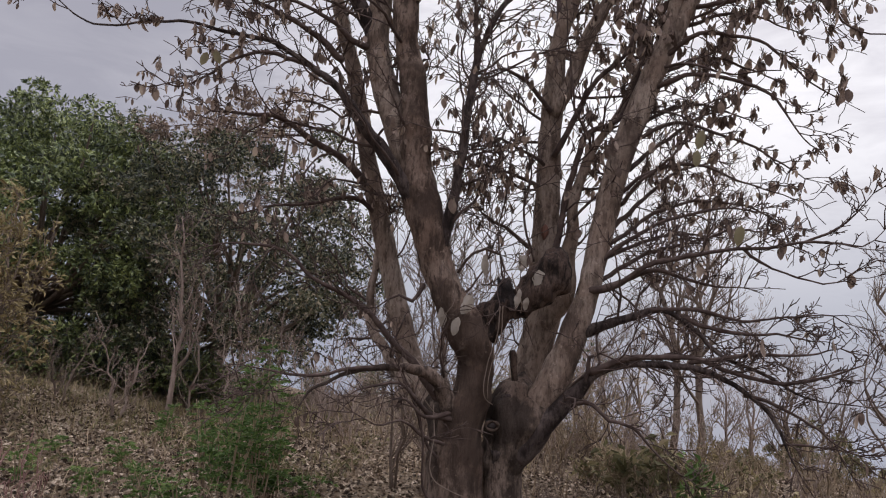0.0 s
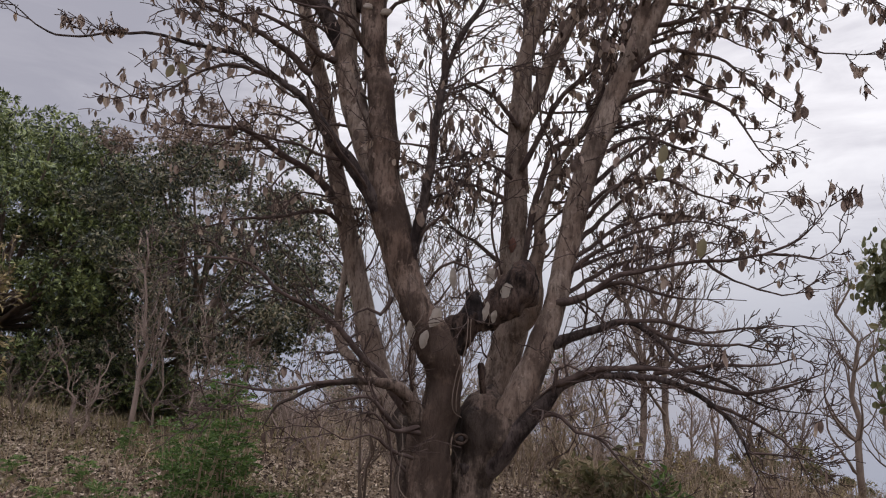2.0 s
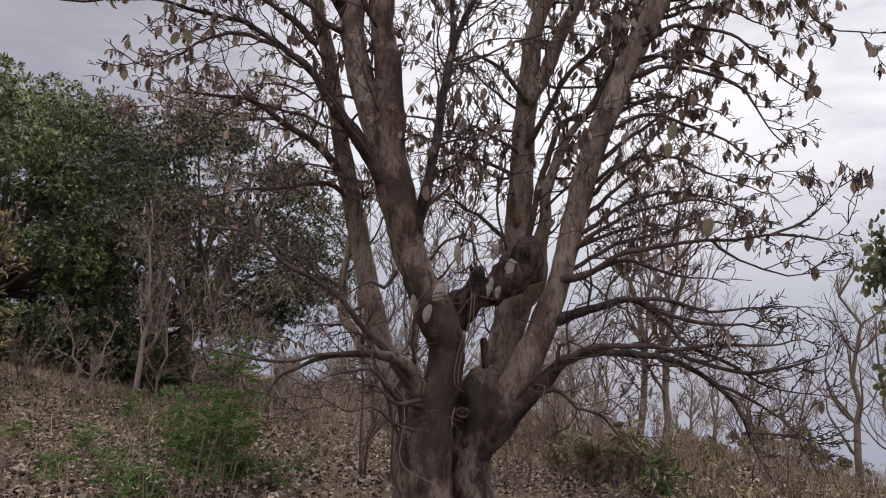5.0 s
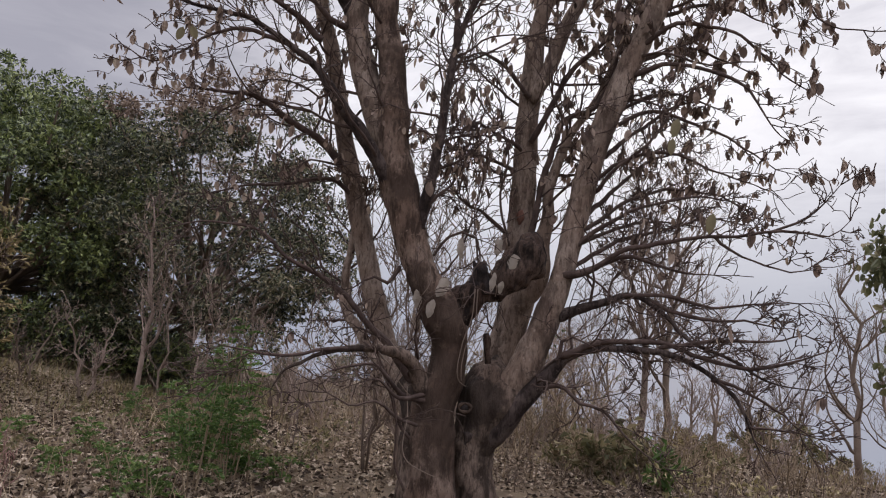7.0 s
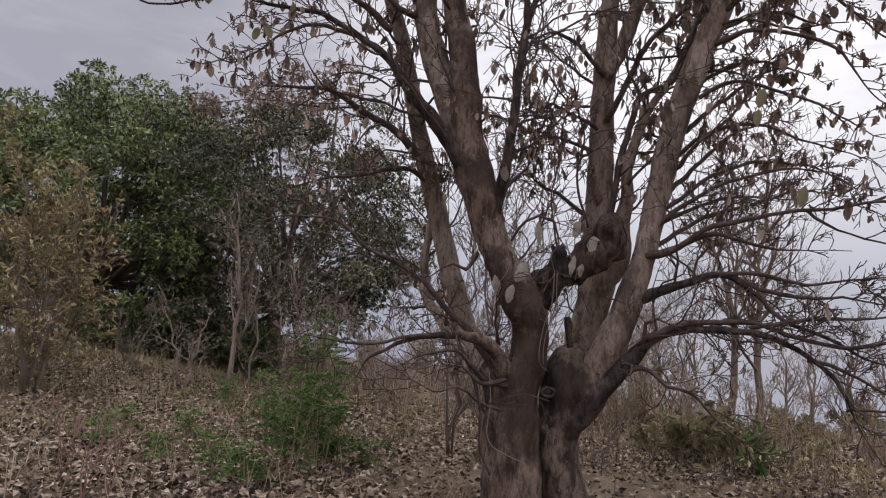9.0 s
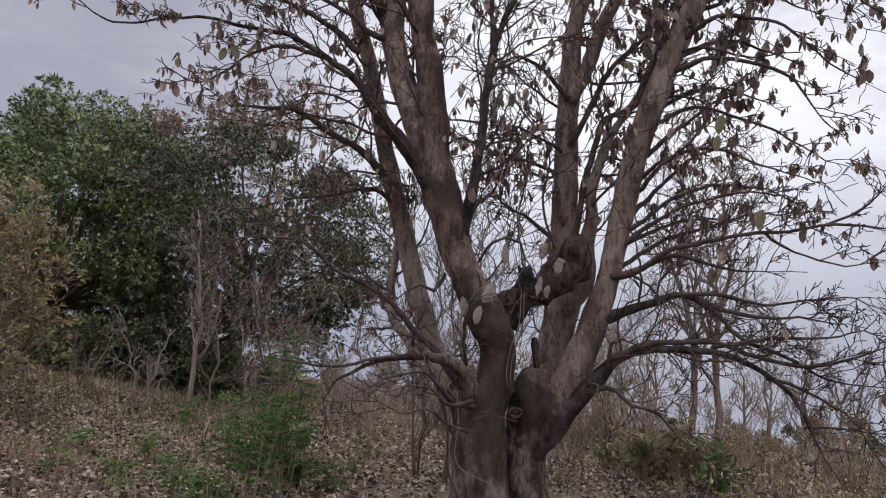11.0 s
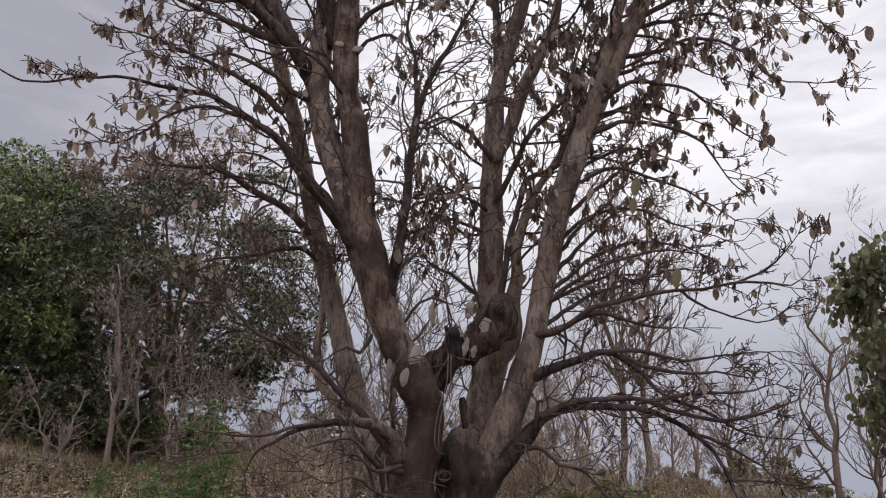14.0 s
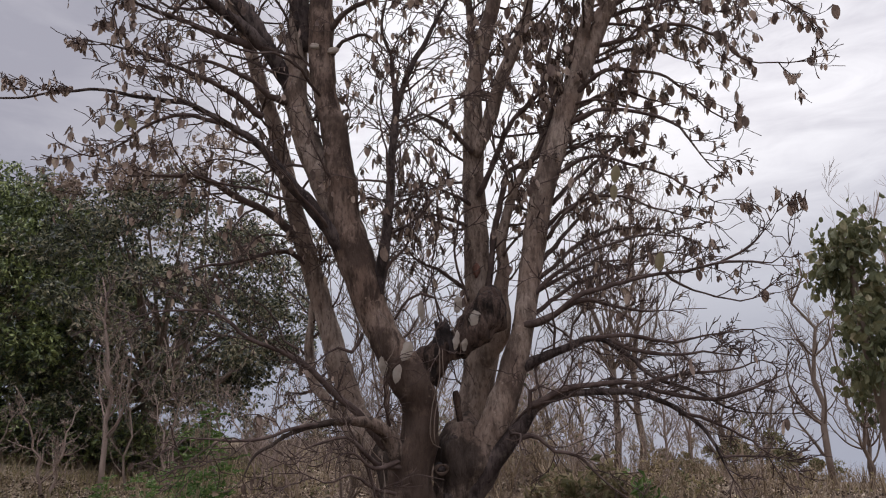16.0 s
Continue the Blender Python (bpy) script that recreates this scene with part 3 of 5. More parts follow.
limb("limb", 2, [(-0.69, 6.80, 3.19, 0.041), (-0.74, 6.78, 3.23, 0.045), (-0.99, 6.70, 3.44, 0.039), (-1.22, 6.60, 3.57, 0.033), (-1.43, 6.50, 3.67, 0.030), (-1.63, 6.40, 3.75, 0.024), (-1.82, 6.30, 3.75, 0.018), (-2.20, 6.20, 3.72, 0.008)])
limb("limb", 3, [(-0.62, 6.80, 2.89, 0.025), (-0.66, 6.78, 2.92, 0.028), (-0.83, 6.70, 3.07, 0.022), (-1.05, 6.60, 3.05, 0.019), (-1.29, 6.50, 2.95, 0.016), (-1.57, 6.40, 2.87, 0.012), (-1.84, 6.30, 2.77, 0.006)])
limb("limb", 2, [(0.19, 6.16, 1.12, 0.045), (0.14, 6.15, 1.17, 0.050), (-0.12, 6.10, 1.46, 0.036), (-0.34, 6.05, 1.68, 0.028), (-0.55, 6.00, 1.90, 0.023), (-0.80, 5.90, 2.06, 0.019), (-1.03, 5.80, 2.16, 0.016), (-1.23, 5.75, 2.33, 0.014), (-1.45, 5.70, 2.40, 0.011), (-1.79, 5.60, 2.37, 0.006), (-2.09, 5.50, 2.24, 0.003)])
limb("old_limb", 2, [(0.22, 5.98, 1.00, 0.060), (0.16, 5.92, 1.16, 0.075), (0.02, 5.80, 1.40, 0.055), (-0.19, 5.70, 1.49, 0.041), (-0.34, 5.65, 1.48, 0.029), (-0.56, 5.60, 1.44, 0.020), (-0.76, 5.50, 1.36, 0.015), (-0.90, 5.40, 1.28, 0.011), (-0.97, 5.30, 1.11, 0.004)])
limb("limb", 3, [(-0.35, 5.67, 1.49, 0.016), (-0.39, 5.65, 1.48, 0.018), (-0.64, 5.55, 1.43, 0.015), (-0.88, 5.45, 1.39, 0.013), (-1.17, 5.40, 1.39, 0.009), (-1.36, 5.30, 1.41, 0.004)])
limb("limb", 3, [(0.22, 5.86, 1.08, 0.025), (0.17, 5.85, 1.09, 0.028), (-0.02, 5.80, 1.13, 0.021), (-0.14, 5.70, 1.25, 0.018), (-0.26, 5.60, 1.38, 0.013), (-0.49, 5.50, 1.32, 0.009), (-0.64, 5.40, 1.24, 0.004)])
limb("stump", 0, [(0.74, 6.25, 0.08, 0.207), (0.65, 6.20, 0.40, 0.160), (0.64, 6.20, 0.63, 0.165), (0.67, 6.20, 0.92, 0.216), (0.73, 6.20, 1.17, 0.237), (0.77, 6.22, 1.37, 0.184)])
limb("stump", 0, [(0.65, 6.25, 0.68, 0.123), (0.72, 6.30, 1.04, 0.165), (0.77, 6.36, 1.24, 0.142), (0.80, 6.40, 1.37, 0.082)])
limb("stem", 1, [(0.75, 6.33, 1.16, 0.126), (0.86, 6.45, 1.52, 0.148), (0.96, 6.50, 1.85, 0.158), (1.00, 6.50, 2.17, 0.159), (0.99, 6.50, 2.60, 0.134), (0.99, 6.50, 3.10, 0.117), (0.99, 6.50, 3.55, 0.110), (1.00, 6.50, 3.96, 0.107), (1.02, 6.50, 4.39, 0.097), (1.06, 6.50, 4.83, 0.081), (1.17, 6.50, 5.21, 0.083), (1.31, 6.45, 5.72, 0.072), (1.42, 6.40, 6.24, 0.064), (1.54, 6.30, 7.02, 0.046), (1.65, 6.20, 8.31, 0.019)])
limb("stem", 2, [(0.99, 6.43, 3.94, 0.065), (1.03, 6.42, 4.02, 0.072), (1.16, 6.40, 4.31, 0.070), (1.29, 6.40, 4.65, 0.068), (1.46, 6.40, 5.09, 0.061), (1.60, 6.35, 5.45, 0.050), (1.71, 6.30, 5.89, 0.038), (1.89, 6.20, 6.65, 0.024), (2.06, 6.10, 7.58, 0.009)])
limb("limb", 3, [(1.08, 6.51, 4.89, 0.042), (1.08, 6.52, 4.96, 0.047), (1.05, 6.60, 5.40, 0.039), (1.04, 6.60, 5.88, 0.037), (0.99, 6.60, 6.38, 0.031), (0.95, 6.60, 7.51, 0.013)])
limb("stem", 2, [(0.85, 6.43, 1.45, 0.060), (0.91, 6.42, 1.63, 0.073), (0.99, 6.38, 1.93, 0.104), (1.08, 6.35, 2.15, 0.130), (1.14, 6.33, 2.36, 0.110), (1.17, 6.31, 2.58, 0.076), (1.19, 6.30, 2.80, 0.056), (1.21, 6.30, 3.05, 0.049), (1.30, 6.25, 3.48, 0.042), (1.50, 6.20, 3.79, 0.032), (1.73, 6.20, 4.31, 0.025), (1.94, 6.20, 5.11, 0.011)])
limb("stump", 0, [(0.67, 6.20, 0.64, 0.122), (0.75, 6.14, 1.01, 0.195), (0.89, 6.09, 1.21, 0.165), (0.97, 6.06, 1.33, 0.097)])
limb("stem", 1, [(0.84, 6.12, 1.11, 0.122), (0.92, 6.08, 1.25, 0.146), (0.99, 6.05, 1.35, 0.143), (1.10, 6.00, 1.64, 0.121), (1.19, 6.00, 1.89, 0.115), (1.27, 6.00, 2.14, 0.100), (1.33, 6.00, 2.40, 0.096), (1.38, 6.00, 2.65, 0.100), (1.43, 6.00, 2.92, 0.105), (1.49, 6.00, 3.18, 0.106), (1.56, 6.00, 3.45, 0.107), (1.65, 6.00, 3.73, 0.110), (1.75, 6.00, 4.01, 0.108), (1.86, 6.00, 4.29, 0.106), (2.00, 5.98, 4.63, 0.100), (2.19, 5.95, 5.02, 0.082), (2.38, 5.90, 5.43, 0.069), (2.49, 5.85, 5.84, 0.058), (2.68, 5.80, 6.59, 0.037), (2.86, 5.70, 7.77, 0.015)])
limb("stem", 2, [(1.90, 5.99, 4.37, 0.062), (1.92, 5.98, 4.45, 0.069), (1.99, 5.95, 4.73, 0.064), (2.06, 5.90, 5.06, 0.054), (2.17, 5.90, 5.43, 0.044), (2.28, 5.88, 5.86, 0.036), (2.40, 5.85, 6.70, 0.017)])
limb("limb", 3, [(2.29, 5.92, 5.28, 0.026), (2.34, 5.90, 5.30, 0.029), (2.62, 5.80, 5.42, 0.022), (3.03, 5.70, 5.54, 0.016), (3.51, 5.60, 5.47, 0.010), (3.83, 5.50, 5.16, 0.007), (4.03, 5.40, 4.90, 0.005)])
limb("limb", 3, [(2.10, 5.95, 4.89, 0.023), (2.15, 5.93, 4.89, 0.026), (2.40, 5.80, 4.88, 0.020), (2.85, 5.70, 5.00, 0.016), (3.20, 5.60, 4.82, 0.012), (3.46, 5.50, 4.51, 0.007), (3.90, 5.40, 4.48, 0.005)])
limb("limb", 3, [(1.89, 5.98, 4.38, 0.023), (1.93, 5.95, 4.40, 0.026), (2.15, 5.80, 4.54, 0.020), (2.53, 5.70, 4.52, 0.015), (2.86, 5.60, 4.26, 0.010), (3.17, 5.50, 3.94, 0.006)])
limb("limb", 3, [(1.80, 5.98, 4.08, 0.024), (1.84, 5.95, 4.09, 0.027), (2.06, 5.80, 4.16, 0.021), (2.38, 5.70, 4.10, 0.017), (2.67, 5.60, 3.94, 0.013), (2.83, 5.50, 3.64, 0.007), (2.99, 5.40, 3.41, 0.005)])
limb("limb", 3, [(1.66, 5.96, 3.58, 0.019), (1.70, 5.95, 3.60, 0.021), (1.98, 5.85, 3.71, 0.017), (2.32, 5.70, 3.60, 0.013), (2.65, 5.60, 3.42, 0.009), (2.95, 5.50, 3.19, 0.005)])
limb("limb", 3, [(1.56, 5.97, 3.10, 0.017), (1.59, 5.95, 3.12, 0.019), (1.82, 5.80, 3.28, 0.017), (2.19, 5.70, 3.33, 0.013), (2.56, 5.60, 3.12, 0.007), (2.83, 5.50, 2.99, 0.005)])
limb("limb", 3, [(1.44, 5.96, 2.62, 0.018), (1.48, 5.97, 2.65, 0.020), (1.88, 6.10, 2.95, 0.017), (2.29, 6.20, 3.13, 0.014), (2.81, 6.30, 3.14, 0.010), (3.26, 6.40, 3.00, 0.005)])
limb("limb", 3, [(1.35, 5.96, 2.31, 0.020), (1.39, 5.97, 2.33, 0.022), (1.79, 6.10, 2.58, 0.019), (2.20, 6.20, 2.73, 0.015), (2.56, 6.30, 2.88, 0.010), (2.98, 6.40, 2.92, 0.007)])
limb("limb", 2, [(1.20, 5.99, 2.21, 0.036), (1.25, 5.95, 2.22, 0.040), (1.43, 5.80, 2.24, 0.032), (1.59, 5.70, 2.33, 0.024), (1.75, 5.60, 2.43, 0.022), (2.04, 5.50, 2.49, 0.019), (2.32, 5.40, 2.54, 0.015), (2.60, 5.30, 2.57, 0.013), (2.91, 5.20, 2.59, 0.010), (3.12, 5.10, 2.57, 0.006), (3.26, 5.05, 2.68, 0.003)])
limb("limb", 3, [(2.75, 5.26, 2.55, 0.011), (2.78, 5.25, 2.57, 0.012), (3.00, 5.20, 2.71, 0.010), (3.12, 5.15, 2.82, 0.006), (3.21, 5.10, 2.95, 0.003)])
limb("limb", 3, [(2.35, 5.42, 2.56, 0.013), (2.38, 5.40, 2.54, 0.014), (2.55, 5.30, 2.39, 0.010), (2.86, 5.20, 2.29, 0.006), (2.98, 5.10, 2.34, 0.003)])
limb("limb", 2, [(1.20, 6.00, 1.83, 0.047), (1.26, 5.97, 1.86, 0.052), (1.51, 5.85, 1.97, 0.039), (1.69, 5.80, 2.03, 0.032), (1.79, 5.75, 2.07, 0.026), (1.94, 5.70, 2.03, 0.021), (2.12, 5.65, 1.88, 0.019), (2.25, 5.60, 1.73, 0.017), (2.58, 5.50, 1.58, 0.013), (2.76, 5.40, 1.46, 0.010), (2.97, 5.30, 1.40, 0.006), (3.18, 5.20, 1.38, 0.003)])
limb("limb", 3, [(1.95, 5.71, 2.05, 0.017), (1.99, 5.70, 2.03, 0.019), (2.26, 5.60, 1.89, 0.017), (2.48, 5.50, 1.88, 0.012), (2.73, 5.45, 1.90, 0.008), (2.91, 5.40, 1.86, 0.005)])
limb("limb", 3, [(1.73, 5.76, 2.07, 0.017), (1.77, 5.75, 2.07, 0.019), (2.11, 5.65, 2.08, 0.017), (2.40, 5.55, 1.99, 0.012), (2.73, 5.45, 2.06, 0.008), (3.07, 5.40, 2.09, 0.005)])
limb("limb", 2, [(0.66, 6.18, 0.68, 0.096), (0.72, 6.15, 0.76, 0.107), (0.88, 6.05, 0.98, 0.110), (1.07, 5.95, 1.23, 0.081), (1.22, 5.90, 1.41, 0.062), (1.34, 5.85, 1.53, 0.038), (1.52, 5.80, 1.61, 0.033), (1.82, 5.70, 1.62, 0.029), (2.11, 5.60, 1.60, 0.025), (2.32, 5.55, 1.51, 0.020), (2.51, 5.50, 1.37, 0.017), (2.65, 5.45, 1.19, 0.013), (2.74, 5.40, 0.90, 0.005)])
limb("limb", 2, [(1.28, 5.84, 1.53, 0.031), (1.33, 5.82, 1.55, 0.034), (1.55, 5.75, 1.66, 0.027), (1.81, 5.70, 1.68, 0.022), (2.11, 5.60, 1.67, 0.020), (2.35, 5.50, 1.58, 0.018), (2.67, 5.40, 1.52, 0.015), (2.97, 5.30, 1.61, 0.011), (3.16, 5.20, 1.69, 0.005)])
limb("limb", 3, [(2.03, 5.63, 1.64, 0.019), (2.07, 5.62, 1.65, 0.021), (2.44, 5.50, 1.72, 0.016), (2.75, 5.40, 1.75, 0.010), (3.06, 5.30, 1.81, 0.005)])
limb("limb", 3, [(2.42, 5.54, 1.42, 0.014), (2.46, 5.52, 1.41, 0.016), (2.71, 5.40, 1.33, 0.012), (2.98, 5.30, 1.12, 0.006), (3.09, 5.20, 1.07, 0.004)])
limb("limb", 3, [(2.66, 5.46, 1.06, 0.009), (2.70, 5.45, 1.06, 0.010), (2.94, 5.40, 1.08, 0.008), (3.15, 5.30, 1.07, 0.003)])
limb("limb", 3, [(1.27, 5.86, 1.42, 0.017), (1.27, 5.85, 1.46, 0.019), (1.29, 5.80, 1.64, 0.017), (1.36, 5.75, 1.69, 0.010), (1.49, 5.70, 1.64, 0.005)])
limb("limb", 2, [(0.98, 6.02, 1.09, 0.037), (1.02, 6.00, 1.13, 0.041), (1.20, 5.90, 1.30, 0.026), (1.33, 5.85, 1.28, 0.017), (1.45, 5.80, 1.16, 0.015), (1.62, 5.75, 1.11, 0.012), (1.86, 5.60, 0.85, 0.007), (2.06, 5.50, 0.71, 0.003)])
limb("limb", 2, [(0.02, 5.86, 2.50, 0.051), (0.03, 5.85, 2.57, 0.057), (0.09, 5.80, 3.00, 0.044), (0.14, 5.75, 3.39, 0.037), (0.20, 5.70, 3.84, 0.035), (0.24, 5.70, 4.16, 0.030), (0.37, 5.65, 4.52, 0.025), (0.52, 5.60, 4.78, 0.020), (0.68, 5.55, 5.09, 0.013), (0.80, 5.50, 5.47, 0.008)])
limb("limb", 3, [(0.23, 5.70, 4.06, 0.021), (0.23, 5.70, 4.11, 0.023), (0.19, 5.70, 4.55, 0.018), (0.12, 5.70, 4.95, 0.013), (0.18, 5.70, 5.37, 0.008)])
limb("snag", 0, [(0.76, 6.18, 1.08, 0.034), (0.715, 6.12, 1.36, 0.030), (0.69, 6.08, 1.54, 0.027), (0.685, 6.08, 1.62, 0.037), (0.67, 6.07, 1.68, 0.024)])
limb("limb", 3, [(0.88, 6.37, 3.23, 0.019), (0.84, 6.35, 3.24, 0.021), (0.59, 6.25, 3.31, 0.013), (0.37, 6.20, 3.37, 0.010), (0.21, 6.15, 3.32, 0.005)])
limb("limb", 3, [(0.83, 6.32, 2.62, 0.019), (0.79, 6.30, 2.64, 0.021), (0.57, 6.20, 2.78, 0.015), (0.39, 6.15, 2.87, 0.010), (0.23, 6.10, 3.07, 0.005)])
limb("limb", 3, [(0.55, 5.84, 2.22, 0.008), (0.54, 5.85, 2.26, 0.009), (0.49, 5.90, 2.62, 0.007), (0.53, 5.95, 3.03, 0.007), (0.44, 6.00, 3.57, 0.005)])
limb("limb", 3, [(0.82, 6.06, 2.46, 0.011), (0.81, 6.05, 2.50, 0.012), (0.70, 6.00, 2.84, 0.010), (0.75, 6.00, 3.30, 0.008), (0.62, 5.95, 3.88, 0.005)])
limb("limb", 3, [(-0.03, 5.86, 2.48, 0.017), (-0.01, 5.85, 2.52, 0.019), (0.14, 5.80, 2.78, 0.014), (0.26, 5.80, 2.90, 0.010), (0.39, 5.75, 3.13, 0.005)])
limb("limb", 3, [(-0.12, 5.96, 2.19, 0.017), (-0.14, 5.95, 2.15, 0.019), (-0.22, 5.90, 2.00, 0.017), (-0.34, 5.85, 2.05, 0.012), (-0.49, 5.80, 1.96, 0.005)])
limb("limb", 2, [(1.28, 5.97, 2.21, 0.031), (1.33, 5.95, 2.23, 0.034), (1.56, 5.85, 2.31, 0.024), (1.80, 5.70, 2.38, 0.019), (2.13, 5.60, 2.28, 0.011), (2.41, 5.50, 2.26, 0.004)])
limb("limb", 2, [(1.33, 5.96, 2.41, 0.020), (1.36, 5.95, 2.44, 0.022), (1.59, 5.90, 2.66, 0.020), (1.89, 5.80, 2.82, 0.015), (2.30, 5.70, 2.93, 0.010), (2.64, 5.60, 2.89, 0.005)])
limb("limb", 2, [(1.00, 6.30, 2.26, 0.028), (1.01, 6.30, 2.31, 0.031), (1.19, 6.25, 3.42, 0.029), (1.31, 6.20, 3.71, 0.027), (1.55, 6.15, 3.83, 0.021), (1.72, 6.10, 4.21, 0.016), (1.83, 6.10, 4.80, 0.008)])
limb("limb", 2, [(1.01, 6.37, 3.52, 0.027), (1.03, 6.35, 3.57, 0.030), (1.22, 6.20, 3.97, 0.027), (1.35, 6.10, 4.21, 0.024), (1.61, 6.00, 4.46, 0.019), (1.76, 5.90, 4.94, 0.013), (1.89, 5.90, 5.49, 0.008)])
limb("limb", 3, [(0.97, 6.37, 3.97, 0.023), (0.94, 6.35, 4.00, 0.025), (0.71, 6.20, 4.20, 0.019), (0.49, 6.10, 4.25, 0.013), (0.32, 6.00, 4.12, 0.008)])
limb("limb", 3, [(0.92, 6.32, 3.42, 0.017), (0.88, 6.30, 3.44, 0.019), (0.69, 6.20, 3.52, 0.013), (0.50, 6.10, 3.58, 0.010), (0.28, 6.05, 3.51, 0.005)])
limb("limb", 3, [(0.16, 5.86, 2.29, 0.011), (0.18, 5.85, 2.32, 0.012), (0.27, 5.80, 2.44, 0.012), (0.38, 5.78, 2.48, 0.012), (0.51, 5.76, 2.45, 0.012), (0.55, 5.78, 2.34, 0.009)])
limb("limb", 3, [(0.21, 5.88, 1.15, 0.021), (0.17, 5.85, 1.14, 0.023), (0.03, 5.75, 1.09, 0.018), (-0.08, 5.65, 1.13, 0.013), (-0.20, 5.60, 1.25, 0.009), (-0.31, 5.50, 1.25, 0.004)])
limb("limb", 3, [(0.13, 5.82, 0.89, 0.014), (0.10, 5.80, 0.91, 0.016), (-0.07, 5.70, 0.99, 0.013), (-0.23, 5.60, 1.08, 0.009), (-0.42, 5.50, 1.04, 0.006), (-0.59, 5.45, 1.10, 0.004)])
limb("limb", 3, [(0.08, 5.81, 0.78, 0.013), (0.06, 5.80, 0.82, 0.014), (-0.08, 5.75, 1.08, 0.011), (-0.19, 5.70, 1.34, 0.009), (-0.30, 5.65, 1.55, 0.005)])
limb("limb", 3, [(0.06, 5.81, 0.38, 0.010), (0.05, 5.80, 0.42, 0.011), (-0.04, 5.75, 0.64, 0.009), (-0.02, 5.70, 0.91, 0.009), (-0.08, 5.65, 1.13, 0.004)])
limb("limb", 3, [(1.64, 6.03, 3.33, 0.021), (1.67, 6.05, 3.36, 0.023), (1.94, 6.20, 3.62, 0.019), (2.30, 6.30, 3.94, 0.014), (2.70, 6.40, 4.15, 0.007)])
limb("limb", 3, [(1.73, 6.03, 3.77, 0.019), (1.77, 6.05, 3.79, 0.021), (2.12, 6.20, 4.02, 0.016), (2.49, 6.30, 4.10, 0.011), (2.90, 6.40, 4.00, 0.006)])
limb("limb", 3, [(1.52, 6.03, 2.81, 0.021), (1.55, 6.05, 2.84, 0.023), (1.86, 6.25, 3.17, 0.018), (2.17, 6.40, 3.43, 0.014), (2.62, 6.50, 3.65, 0.007)])
limb("limb", 3, [(1.44, 6.03, 2.52, 0.018), (1.48, 6.05, 2.54, 0.020), (1.86, 6.20, 2.75, 0.015), (2.27, 6.30, 2.85, 0.010), (2.68, 6.40, 2.85, 0.005)])
limb("limb", 3, [(1.87, 6.04, 4.26, 0.019), (1.91, 6.05, 4.28, 0.021), (2.31, 6.15, 4.49, 0.016), (2.74, 6.20, 4.48, 0.011), (3.14, 6.30, 4.38, 0.006)])
limb("limb", 3, [(2.03, 5.99, 4.70, 0.020), (2.07, 6.00, 4.72, 0.022), (2.45, 6.10, 4.91, 0.017), (2.89, 6.20, 4.99, 0.011), (3.29, 6.30, 4.90, 0.006)])
limb("limb", 3, [(1.55, 5.98, 2.99, 0.018), (1.57, 5.95, 3.02, 0.020), (1.71, 5.80, 3.18, 0.015), (1.98, 5.70, 3.46, 0.012), (2.16, 5.60, 3.78, 0.006)])
limb("limb", 3, [(2.23, 5.93, 5.19, 0.023), (2.27, 5.95, 5.21, 0.025), (2.67, 6.10, 5.39, 0.020), (3.19, 6.20, 5.55, 0.014), (3.70, 6.30, 5.51, 0.007)])
limb("limb", 3, [(0.11, 5.89, 2.02, 0.013), (0.14, 5.90, 2.05, 0.014), (0.27, 5.95, 2.18, 0.010), (0.38, 6.00, 2.36, 0.007), (0.47, 6.05, 2.58, 0.005)])

limb("limb", 3, [(-1.08, 5.95, 4.84, 0.040), (-1.30, 5.85, 4.89, 0.032), (-1.59, 5.70, 4.95, 0.022), (-1.86, 5.60, 5.01, 0.017), (-2.10, 5.50, 5.06, 0.011), (-2.23, 5.45, 5.13, 0.005)])
limb("limb", 3, [(-0.98, 5.98, 4.18, 0.034), (-1.14, 5.90, 4.29, 0.030), (-1.30, 5.80, 4.37, 0.024), (-1.53, 5.65, 4.42, 0.018), (-1.80, 5.55, 4.53, 0.013), (-2.02, 5.50, 4.58, 0.010), (-2.25, 5.45, 4.63, 0.005)])
limb("limb", 3, [(-1.54, 5.66, 5.27, 0.030), (-1.77, 5.62, 5.35, 0.022), (-1.99, 5.55, 5.24, 0.014), (-2.14, 5.50, 5.00, 0.010), (-2.13, 5.45, 4.75, 0.005)])
limb("limb", 3, [(-0.42, 5.86, 4.95, 0.036), (-0.23, 5.80, 5.15, 0.024), (-0.02, 5.70, 5.20, 0.018), (0.13, 5.60, 5.36, 0.013), (0.23, 5.55, 5.57, 0.006)])
limb("limb", 3, [(-0.40, 5.86, 4.66, 0.026), (-0.25, 5.75, 4.84, 0.018), (-0.04, 5.65, 4.85, 0.013), (0.06, 5.60, 4.72, 0.009), (0.10, 5.55, 4.58, 0.005)])
limb("limb", 3, [(-0.78, 6.02, 4.34, 0.032), (-0.90, 5.95, 4.39, 0.028), (-1.04, 5.85, 4.48, 0.023), (-1.23, 5.75, 4.53, 0.018), (-1.45, 5.65, 4.55, 0.013), (-1.61, 5.55, 4.46, 0.008)])


